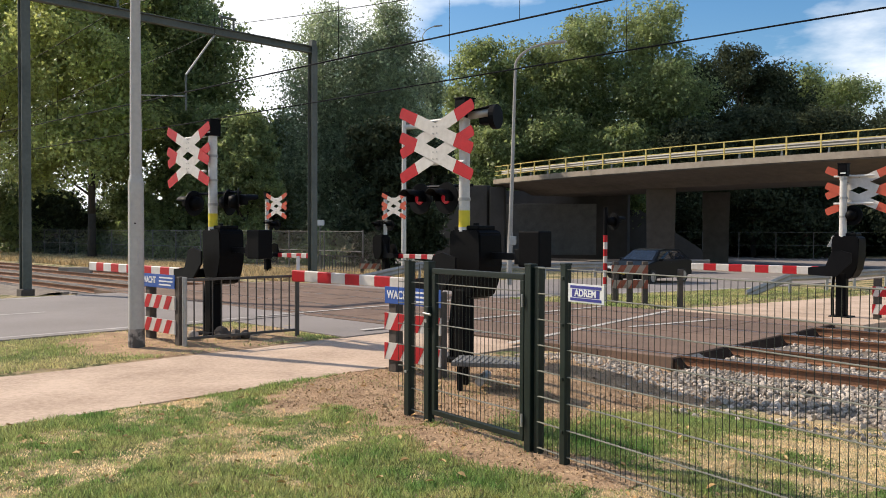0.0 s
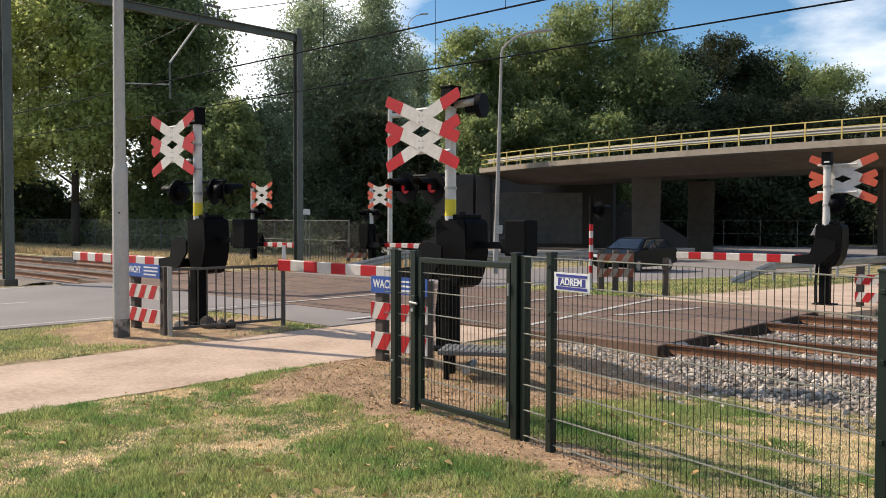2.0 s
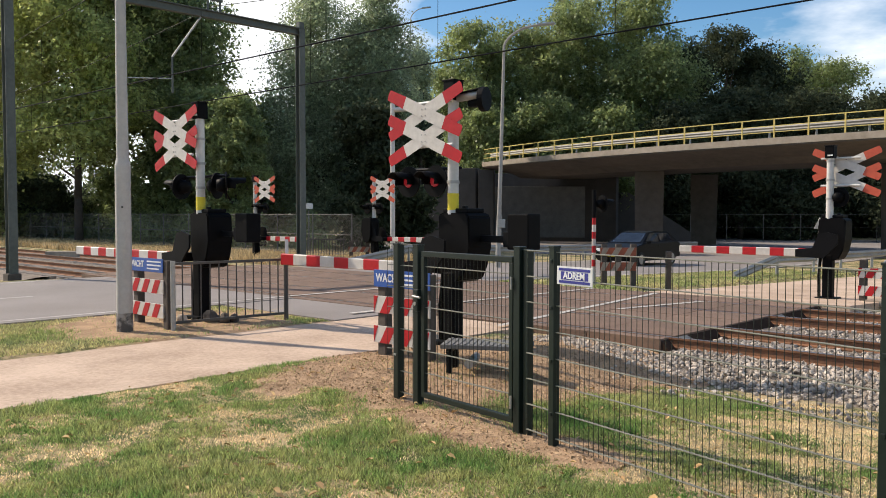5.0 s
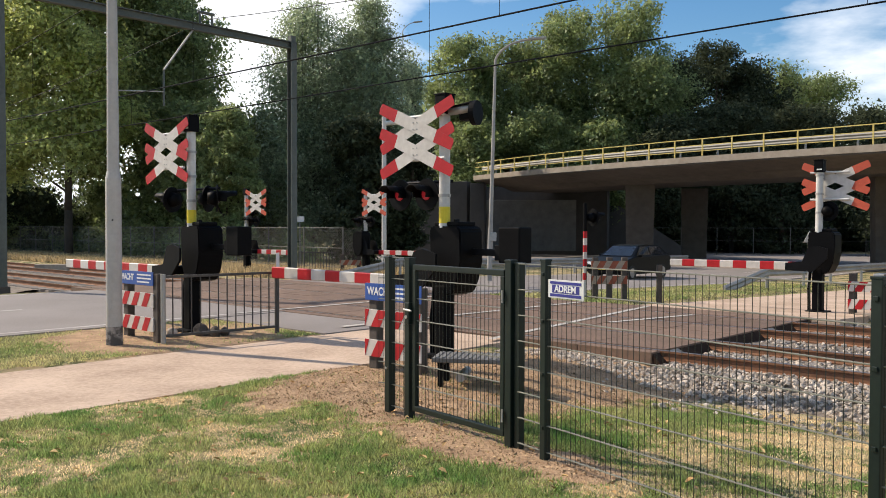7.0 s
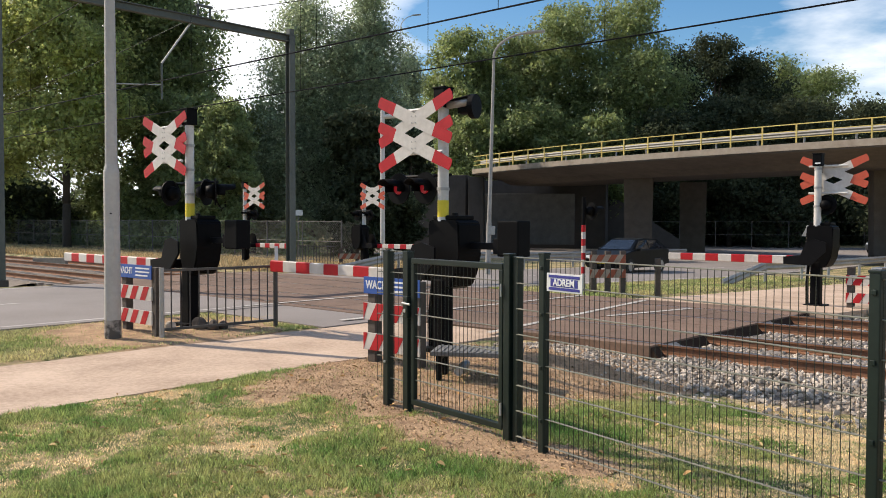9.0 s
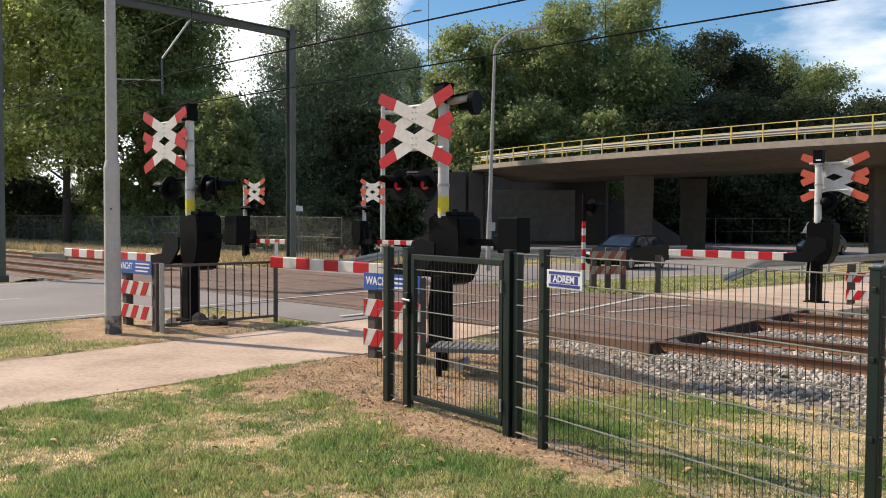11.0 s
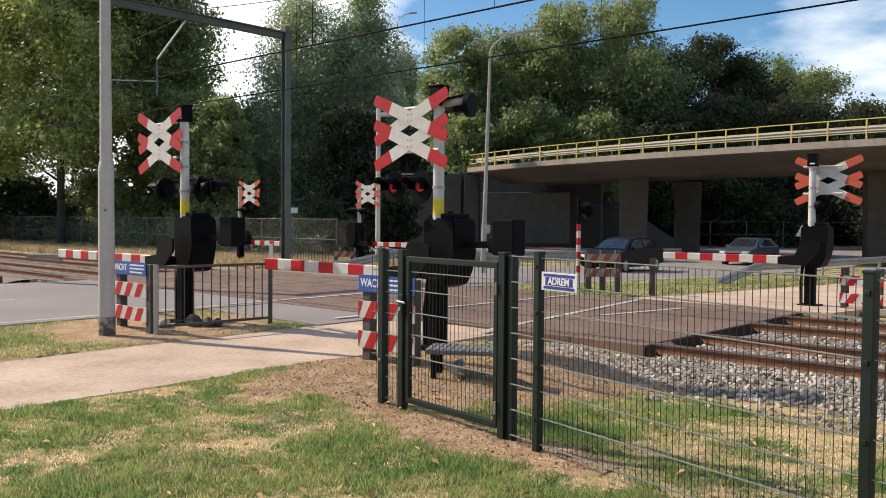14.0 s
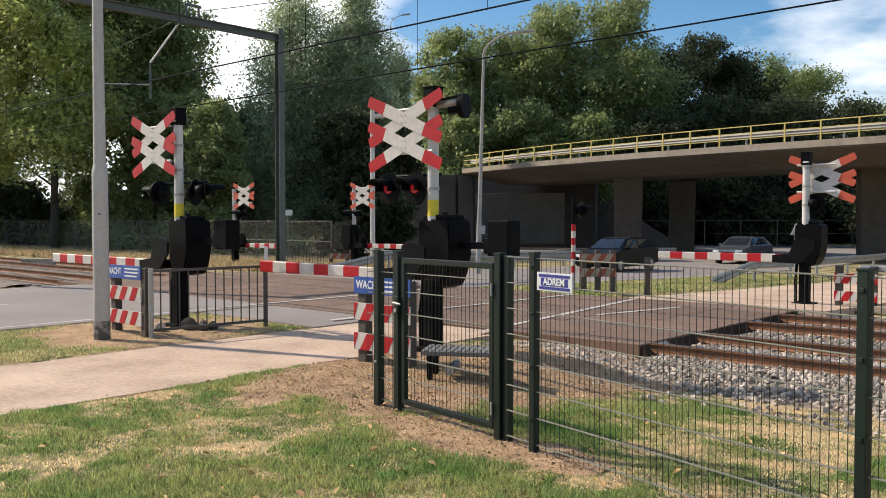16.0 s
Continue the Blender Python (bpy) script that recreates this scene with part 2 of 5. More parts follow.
def box(bm, c, s, rz=0.0, rx=0.0, ry=0.0, bev=0.0):
    m = Matrix.Translation(c) @ Euler((radians(rx), radians(ry), radians(rz))).to_matrix().to_4x4() @ Matrix.Diagonal((*s, 1))
    g = bmesh.ops.create_cube(bm, size=1, matrix=m)
    if bev:
        vs = set(g["verts"])
        es = [e for e in bm.edges if e.verts[0] in vs and e.verts[1] in vs]
        bmesh.ops.bevel(bm, geom=es, offset=bev, segments=2, affect="EDGES", profile=0.6)
    return bm


def tube(bm, p0, p1, r0, r1=None, seg=12):
    p0, p1 = Vector(p0), Vector(p1)
    d = p1 - p0
    m = Matrix.Translation((p0 + p1) / 2) @ d.to_track_quat("Z", "Y").to_matrix().to_4x4()
    bmesh.ops.create_cone(bm, cap_ends=True, segments=seg, radius1=r0, radius2=r0 if r1 is None else r1, depth=d.length, matrix=m)
    return bm


def prism(bm, outline, depth, m=Matrix.Identity(4)):
    """An outline in local x, z, thickened along local y."""
    front = [bm.verts.new(m @ Vector((x, -depth / 2, z))) for x, z in outline]
    back = [bm.verts.new(m @ Vector((x, depth / 2, z))) for x, z in outline]
    k = len(outline)
    bm.faces.new(front)
    bm.faces.new(back[::-1])
    for i in range(k):
        bm.faces.new((front[i], back[i], back[(i + 1) % k], front[(i + 1) % k]))
    return bm


def mesh_of(name, bm, material, smooth=False):
    bmesh.ops.recalc_face_normals(bm, faces=bm.faces[:])
    me = bpy.data.meshes.new(name)
    bm.to_mesh(me)
    bm.free()
    me.materials.append(material)
    if smooth:
        for p in me.polygons:
            p.use_smooth = True
    return me


def part(name, bm, material, parent=None, label="", smooth=False):
    ob = new(name, mesh_of(name, bm, material, smooth))
    ob.parent = parent
    if label:
        ob["label"] = label
    return ob


def piece(name, me, parent, m):
    """One more object on a shared mesh."""
    ob = new(name, me)
    ob.parent = parent
    ob.matrix_local = m
    return ob


def thing(name, m, label, category, group="", kind=""):
    ob = new(name)
    ob.matrix_basis = m
    ob.empty_display_size = 0.2
    return tagged(ob, label, category, group, kind)


def B():
    return bmesh.new()


def raw(name, verts, faces, material):
    me = bpy.data.meshes.new(name)
    me.from_pydata([tuple(v) for v in verts], [], [tuple(f) for f in faces])
    me.materials.append(material)
    me.update()
    return new(name, me)


def words(name, text, size, material, parent, m, depth=0.002):
    cu = bpy.data.curves.new(name, "FONT")
    cu.offset = 0.022 * size
    cu.body, cu.size, cu.extrude, cu.align_x, cu.align_y = text, size, depth, "CENTER", "CENTER"
    tmp = bpy.data.objects.new(name, cu)
    me = bpy.data.meshes.new_from_object(tmp)
    bpy.data.objects.remove(tmp)
    me.materials.clear()
    me.materials.append(material)
    ob = new(name, me)
    ob.parent = parent
    ob.matrix_local = m
    return ob


def cable(bm, pts, r, seg=5):
    """One continuous round wire through the points."""
    rings = []
    for i, p in enumerate(pts):
        d = (pts[min(i + 1, len(pts) - 1)] - pts[max(i - 1, 0)]).normalized()
        s = d.cross(Vector((0, 0, 1))).normalized()
        u = s.cross(d)
        rings.append([bm.verts.new(p + s * r * math.cos(6.2832 * k / seg) + u * r * math.sin(6.2832 * k / seg)) for k in range(seg)])
    for p, q in zip(rings, rings[1:]):
        for k in range(seg):
            bm.faces.new((p[k], p[(k + 1) % seg], q[(k + 1) % seg], q[k]))
    bm.faces.new(rings[0]); bm.faces.new(rings[-1][::-1])
    return bm

# ---- the ground and the ways ----


def ease(x, x0, x1):
    t = min(1, max(0, (x - x0) / (x1 - x0)))
    return t * t * (3 - 2 * t)


def ground_z(a, b):
    z = fall(b) - 0.015
    # the railway lies in a shallow bed on both sides of the crossing
    side = ease(a, -6.6, -4.6) + 1 - ease(a, -25.5, -23.0)
    bed = ease(b, 6.3, 9.0) * (1 - ease(b, 17.6, 19.5) if a > -20 else 1 - ease(b, 16.2, 17.0))
    z -= 0.26 * side * bed
    # strips below the road, the path and the crossing
    way = max((1 - ease(abs(a + 18.375), 3.95, 4.12)), (1 - ease(abs(a + 9.45), 1.25, 1.45) if b < 12 else 1 - ease(abs(a + 9.45), 1.05, 1.2)), 
              (1 - ease(abs(a + 15.0), 9.3, 9.5)) * (1 - ease(abs(b - 13.3), 3.3, 3.6)))
    z -= 0.1 * way
    z += 0.02 * noise.noise(Vector((a * 0.9, b * 0.9, 0))) * (1 - way) + 0.012 * noise.noise(Vector((a * 3, b * 3, 5))) * (1 - way)
    return z


def spread_axis(lo, hi, dense_lo, dense_hi, fine, grow=1.25):
    xs = list(np.arange(dense_lo, dense_hi, fine))
    step, x = fine, dense_hi
    while x < hi:
        xs.append(x)
        step *= grow
        x += step
    xs.append(hi)
    step, x, low = fine, dense_lo, []
    while x > lo:
        step *= grow
        x -= step
        low.append(max(x, lo))
    return low[::-1] + xs


def build_ground():
    aa = spread_axis(-1500, 1500, -27, 6, 0.2)
    bb = spread_axis(-1500, 1500, -3, 21, 0.2)
    verts = [at(a, b, ground_z(a, b)) for b in bb for a in aa]
    w = len(aa)
    faces = [(j * w + i, j * w + i + 1, (j + 1) * w + i + 1, (j + 1) * w + i) for j in range(len(bb) - 1) for i in range(w - 1)]
    ob = raw("ground", verts, faces, M_GRASS)
    for p in ob.data.polygons:
        p.use_smooth = True
    return tagged(ob, "short dry lawn with worn yellow and bare patches", "ground", kind="structure")


build_ground()


def ribbon(name, a0, a1, b0, b1, lift, material, label, category, step=1.0, thick=0.14, wobble=0.0):
    """A paved strip along the road that follows the fall of the ground."""
    k = max(2, int((b1 - b0) / step) + 1)
    verts, faces = [], []
    for b in np.linspace(b0, b1, k):
        z = fall(b) + lift
        wl_, wr_ = (wobble * noise.noise(Vector((b * 0.8, s, 2))) + wobble * 0.5 * noise.noise(Vector((b * 3, s, 2))) for s in (0, 9))
        verts += [at(a0 + wl_, b, z), at(a1 + wr_, b, z), at(a1 + wr_, b, z - thick), at(a0 + wl_, b, z - thick)]
    for i in range(k - 1):
        o = 4 * i
        for q in range(4):
            faces.append((o + q, o + (q + 1) % 4, o + 4 + (q + 1) % 4, o + 4 + q))
    faces += [(3, 2, 1, 0), tuple(4 * (k - 1) + q for q in range(4))]
    ob = raw(name, verts, faces, material)
    return tagged(ob, label, category, kind="structure")


ribbon("road", -22.6, -14.15, -60, 10.58, 0.012, M_ASPHALT, "grey worn asphalt road up to the crossing", "road", 0.4, wobble=0.04)
ribbon("road_beyond", -22.6, -14.15, 16.87, 260, 0.012, M_ASPHALT, "grey asphalt road leading under the overpass", "road")
# Added sheet: dark asphalt stands in for shade on the ground here.
ribbon("shade_apron", -52, -22.6, 40, 82, 0.012, M_ASPHALT, "added asphalt apron standing in for shade under the overpass", "road")
ribbon("path", -10.8, -8.1, -40, 10.58, -0.018, M_PATH, "pale sandy concrete cycle path", "path", 0.15, wobble=0.09)
ribbon("path_beyond", -9.6, -5.3, 16.87, 120, 0.02, M_PATH, "pale sandy cycle path past the crossing", "path", wobble=0.05)
ribbon("approach", -14.15, -10.8, 8.9, 10.58, 0.0, M_ASPHALT, "asphalt edge in front of the rails", "road")


def line(a0, b0, a1, b1, w=0.1, lift=0.004):
    d = Vector((a1 - a0, b1 - b0))
    s = Vector((-d.y, d.x)).normalized() * w / 2
    vs = []
    k = max(2, int(d.length / 1.5) + 1)
    for i in range(k):
        a, b = a0 + d.x * i / (k - 1), b0 + d.y * i / (k - 1)
        z = fall(b) + 0.012 + lift
        vs += [at(a - s.x, b - s.y, z), at(a + s.x, b + s.y, z)]
    fs = [(2 * i, 2 * i + 2, 2 * i + 3, 2 * i + 1) for i in range(k - 1)]
    ob = raw("road_marking", vs, fs, M_LINE)
    return tagged(ob, "worn white painted road line", "road marking", kind="structure")


line(-14.45, -40, -14.45, 9.5)
line(-22.3, -40, -22.3, 9.5)
line(-18.3, -12, -18.3, 7.0)
line(-14.45, 16.9, -14.45, 90)
line(-22.3, 16.9, -22.3, 90)
for i in range(12):
    line(-18.3, 19 + 4 * i, -18.3, 21 + 4 * i)

# ---- railway ----
RAILS = (10.92, 12.42, 14.4, 15.9)
DECK_A = (-24.2, -5.8)


def rail_mesh(length):
    """Foot, web and head of a rail along x."""
    prof = [(-0.065, -0.16), (0.065, -0.16), (0.065, -0.145), (0.012, -0.13), (0.012, -0.035), (0.036, -0.028), (0.036, -0.002), (0.028, 0.0),
            (-0.028, 0.0), (-0.036, -0.002), (-0.036, -0.028), (-0.012, -0.035), (-0.012, -0.13), (-0.065, -0.145)]
    bm = B()
    prism(bm, prof, length, pose(0, 0, 0, 0, 0, 90))
    me = mesh_of("rail", bm, M_RAIL)
    me.materials.append(M_RAILTOP)
    for p in me.polygons:
        if p.normal.z > 0.9 and p.center.z > -0.01:
            p.material_index = 1
    return me


def build_track(b_mid, b_pair):
    t = thing("railway_track", Matrix.Translation(at(0, b_mid)) @ pose(0, 0, 0, 0, 0, TRACK),
              "railway track with rusty steel rails in grey ballast", "railway track", "two tracks", "structure")
    me = rail_mesh(260.0)
    for b in b_pair:
        piece("rail", me, t, pose(-40, b - b_mid, 0.012))
    bm = B()
    box(bm, (0, 0, -0.21), (0.24, 2.5, 0.16), bev=0.02)
    sl = mesh_of("sleeper", bm, M_SLEEPER)
    a = -5.3
    while a < 14:
        piece("sleeper", sl, t, pose(a, 0, 0))
        a += 0.6
    a = -24.8
    while a > -75:
        piece("sleeper", sl, t, pose(a, 0, 0))
        a -= 0.6
    # clips
    bm = B()
    box(bm, (0, 0, -0.125), (0.09, 0.07, 0.03), bev=0.008)
    clip = mesh_of("rail_clip", bm, M_RAIL)
    a = -5.3
    while a < 6:
        for b in b_pair:
            for s in (-0.1, 0.1):
                piece("rail_clip", clip, t, pose(a, b - b_mid + s, 0))
        a += 0.6
    return t


build_track(11.67, RAILS[:2])
build_track(15.15, RAILS[2:])


def bed_z(b):
    e = min(b - 9.1, 18.6 - b)
    return -0.30 + 0.15 * ease(e, 0.0, 1.2)


def build_bed(a0, a1, name, b_end=19.1):
    bb = np.linspace(8.8, b_end, 40)
    aa = np.arange(a0, a1 + 0.1, 0.35 if a1 - a0 < 60 else 2.0)
    verts = [at(a, b, bed_z(b) + 0.02 * noise.noise(Vector((a * 4, b * 4, 3)))) for b in bb for a in aa]
    w = len(aa)
    faces = [(j * w + i, j * w + i + 1, (j + 1) * w + i + 1, (j + 1) * w + i) for j in range(len(bb) - 1) for i in range(w - 1)]
    return tagged(raw(name, verts, faces, M_BED), "bed of grey crushed stone under the rails", "ballast", kind="structure")


build_bed(-5.7, 40, "ballast_bed")
build_bed(-150, -24.3, "ballast_bed_far", 16.9)


def build_stones():
    """Crushed stones, each a small uneven polyhedron, in one object."""
    rng = np.random.default_rng(3)
    phi = (1 + 5 ** 0.5) / 2
    ico = np.array([(-1, phi, 0), (1, phi, 0), (-1, -phi, 0), (1, -phi, 0), (0, -1, phi), (0, 1, phi), (0, -1, -phi), (0, 1, -phi),
                    (phi, 0, -1), (phi, 0, 1), (-phi, 0, -1), (-phi, 0, 1)]) / 1.9
    tri = [(0, 11, 5), (0, 5, 1), (0, 1, 7), (0, 7, 10), (0, 10, 11), (1, 5, 9), (5, 11, 4), (11, 10, 2), (10, 7, 6), (7, 1, 8), (3, 9, 4),
           (3, 4, 2), (3, 2, 6), (3, 6, 8), (3, 8, 9), (4, 9, 5), (2, 4, 11), (6, 2, 10), (8, 6, 7), (9, 8, 1)]
    verts, faces = [], []
    count = 0
    def lay(a, b, z, r):
        nonlocal count
        q = Euler(rng.uniform(0, 6.28, 3)).to_matrix()
        rot = np.array(q)
        v = ico * rng.uniform(0.5, 1.4, (12, 1)) * r * rng.uniform(0.65, 1.25, 3)
        v = v @ rot.T + np.array(at(a, b, z))
        verts.extend(map(tuple, v))
        faces.extend((x + count, y + count, k + count) for x, y, k in tri)
        count += 12
    for _ in range(21000):
        a, b = rng.uniform(-5.6, 6), rng.uniform(8.7, 12.0) if rng.uniform() < 0.7 else rng.uniform(12, 18.3)
        if rng.uniform() > 1.25 - 0.07 * max(0, a):
            continue
        edge = 9.3 + 0.3 * noise.noise(Vector((a * 0.8, 0, 7)))
        if b < edge and rng.uniform() < 0.85:
            continue
        if min(abs(b - r) for r in RAILS) < 0.09:
            continue
        lay(a, b, bed_z(b) + rng.uniform(0.0, 0.03), rng.uniform(0.018, 0.038))
    for _ in range(1500):
        a, b = rng.uniform(-7.6, -5.0), rng.uniform(9.3, 10.5)
        lay(a, b, ground_z(a, b) + 0.01, rng.uniform(0.015, 0.035))
    for _ in range(250):
        a, b = rng.uniform(-5.6, 5), rng.uniform(8.5, 9.1)
        lay(a, b, ground_z(a, b) + 0.01, rng.uniform(0.02, 0.04))
    ob = raw("ballast_stones", verts, faces, M_STONE)
    return tagged(ob, "loose grey crushed ballast stones beside the rails", "gravel", kind="stuff")


build_stones()


def build_crossing():
    t = thing("crossing_deck", Matrix.Identity(4), "dark brown level crossing deck of worn panels between the rails", "level crossing", "", "structure")
    strips = []
    edges = [10.6] + list(RAILS) + [16.85]
    for i, (b0, b1) in enumerate(zip(edges, edges[1:])):
        lo = b0 + (0.0 if i == 0 else 0.075)
        hi = b1 - (0.0 if i == 4 else 0.075)
        cuts = 2 if hi - lo > 1.5 else 1
        for c in range(cuts):
            strips.append((lo + (hi - lo) * c / cuts, lo + (hi - lo) * (c + 1) / cuts))
    count = 15
    step = (DECK_A[1] - DECK_A[0]) / count
    for lo, hi in strips:
        bm = B()
        box(bm, (0, 0, -0.09), (step - 0.012, hi - lo - 0.012, 0.18), bev=0.008)
        me = mesh_of("deck_panel", bm, M_DECK)
        for i in range(count):
            p = at(DECK_A[0] + (i + 0.5) * step, (lo + hi) / 2, random.uniform(-0.004, 0.004) + 0.012)
            piece("deck_panel", me, t, Matrix.Translation(p) @ pose(0, 0, 0, 0, 0, TRACK))
    # steel end ramps where the deck stops
    for b in (10.72, 11.67, 13.41, 15.15, 16.4):
        bm = B()
        w = 1.2 if b in (11.67, 15.15) else 0.2 if b == 10.72 else 0.55 if b != 13.41 else 1.7
        prism(bm, [(0, -0.01), (0, -0.17), (0.15, -0.17)], w)
        part("end_ramp", bm, M_RAMP, t, "rusty dark steel end ramp").matrix_local = Matrix.Translation(at(DECK_A[1], b)) @ pose(0, 0, 0, 0, 0, TRACK)
    # Pale wedges stand for sunlit ramp faces; the sunlight is put into their colour.
    for b in (11.2, 14.7):
        bm = B()
        prism(bm, [(0, 0.0), (0, -0.16), (0.34, -0.16)], 0.24)
        part("sunlit_wedge", bm, M_SLAB, t, "steel ramp wedge with sunlight put into its pale colour at the deck's end").matrix_local = Matrix.Translation(at(DECK_A[1] + 0.02, b)) @ pose(0, 0, 0, 0, 0, TRACK)
    return t


build_crossing()
for q in ((-14.45, 9.6, -14.45, 16.7), (-11.2, 9.6, -10.9, 16.7), (-8.3, 10.1, -9.25, 16.7), (-8.2, 13.4, -7.7, 15.7)):
    line(*q, w=0.12, lift=0.012)

# ---- overpass ----


def edge_x(y):
    return 22.1 - 0.9195 * (y - 42.3) + 0.00947 * (y - 42.3) * (y - 51.0)


DECK_Y = [20 + 1.0 * i for i in range(51)]


def deck_frame(y):
    """A point of the deck's near edge and the way across the deck."""
    p = Vector((edge_x(y), y, 0))
    d = (Vector((edge_x(y + 0.5), y + 0.5, 0)) - p).normalized()
    return p, d, Vector((d.y, -d.x, 0))


def sweep(bm, prof, ys):
    """A closed profile (across, z) swept along the overpass."""
    rings = []
    for y in ys:
        p, d, w = deck_frame(y)
        rings.append([bm.verts.new(p + w * x + Vector((0, 0, z))) for x, z in prof])
    k = len(prof)
    for r0, r1 in zip(rings, rings[1:]):
        for i in range(k):
            bm.faces.new((r0[i], r0[(i + 1) % k], r1[(i + 1) % k], r1[i]))
    bm.faces.new(rings[0])
    bm.faces.new(rings[-1][::-1])
    return bm


def build_overpass():
    t = thing("overpass", Matrix.Identity(4), "curved concrete road overpass with yellow railings on broad pillars", "bridge", "", "structure")
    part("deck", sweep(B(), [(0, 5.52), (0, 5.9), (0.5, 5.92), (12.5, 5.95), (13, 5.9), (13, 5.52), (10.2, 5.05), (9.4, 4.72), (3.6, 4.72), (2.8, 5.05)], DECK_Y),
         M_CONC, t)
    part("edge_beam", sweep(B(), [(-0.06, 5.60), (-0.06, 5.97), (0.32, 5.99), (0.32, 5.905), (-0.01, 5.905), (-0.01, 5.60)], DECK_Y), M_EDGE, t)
    for side in (0.14, 12.86):
        rail = part("railing", sweep(B(), [(side - 0.03, 6.99), (side - 0.03, 7.04), (side + 0.03, 7.04), (side + 0.03, 6.99)], DECK_Y), M_YELLOW, t, "yellow painted steel hand rail")
        for z in (6.30, 6.64):
            part("lower_rail", sweep(B(), [(side - 0.02, z - 0.02), (side - 0.02, z + 0.02), (side + 0.02, z + 0.02), (side + 0.02, z - 0.02)], DECK_Y), M_YELLOW, rail)
        bm = B()
        box(bm, (0, 0, 0.53), (0.07, 0.07, 1.06))
        post = mesh_of("railing_post", bm, M_YELLOW)
        y = 22.0
        while y < 69:
            p, d, w = deck_frame(y)
            q = p + w * side
            piece("railing_post", post, rail, Matrix.Translation((q.x, q.y, 5.96)) @ pose(0, 0, 0, 0, 0, math.degrees(math.atan2(d.y, d.x))))
            y += 1.95 * d.y
    for side in (0.75, 12.2):
        g = part("guard_rail", sweep(B(), [(side, 6.38), (side - 0.05, 6.45), (side, 6.53), (side - 0.05, 6.61), (side, 6.69), (side + 0.03, 6.69), (side + 0.03, 6.38)], DECK_Y), M_DULL, t, "galvanised steel crash barrier")
        bm = B()
        box(bm, (0, 0, 0.33), (0.1, 0.06, 0.66))
        post = mesh_of("guard_post", bm, M_GALV)
        y = 22.0
        while y < 69:
            p, d, w = deck_frame(y)
            q = p + w * (side + 0.09)
            piece("guard_post", post, g, Matrix.Translation((q.x, q.y, 5.93)))
            y += 2.0
    # pillars, flared a little at the head
    for x, y, w, dpt in ((13.1, 60.0, 2.0, 1.3), (18.6, 66.0, 2.0, 1.3), (25.6, 50.0, 2.1, 1.4), (31.5, 55.5, 2.1, 1.4)):
        p, d, c = deck_frame(y - 6)
        bm = B()
        prism(bm, [(-w / 2 + 0.1, -1.2), (w / 2 - 0.1, -1.2), (w / 2, 4.74), (-w / 2, 4.74)], dpt)
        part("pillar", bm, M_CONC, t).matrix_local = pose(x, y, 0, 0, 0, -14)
    return t


build_overpass()


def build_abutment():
    t = thing("abutment", Matrix.Identity(4), "abutment wall of shade-dark concrete at the end of the overpass", "wall", "", "structure")
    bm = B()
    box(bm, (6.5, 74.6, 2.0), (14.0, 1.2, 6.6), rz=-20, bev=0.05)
    part("front_wall", bm, M_CONC_SHADE, t)
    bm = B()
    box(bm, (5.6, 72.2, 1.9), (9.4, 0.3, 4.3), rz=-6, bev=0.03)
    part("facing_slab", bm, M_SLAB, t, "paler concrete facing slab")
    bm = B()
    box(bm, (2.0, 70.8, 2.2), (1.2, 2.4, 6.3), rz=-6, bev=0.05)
    part("end_pier", bm, M_CONC_SHADE, t)
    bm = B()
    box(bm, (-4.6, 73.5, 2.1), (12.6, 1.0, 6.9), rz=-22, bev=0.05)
    part("wing_wall", bm, M_CONC_SHADE, t)
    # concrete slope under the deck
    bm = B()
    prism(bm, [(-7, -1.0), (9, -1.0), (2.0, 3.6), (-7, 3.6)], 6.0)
    part("slope_paving", bm, M_CONC_SHADE, t).matrix_local = pose(13.0, 77.5, 0, 0, 0, -10)
    return t


build_abutment()

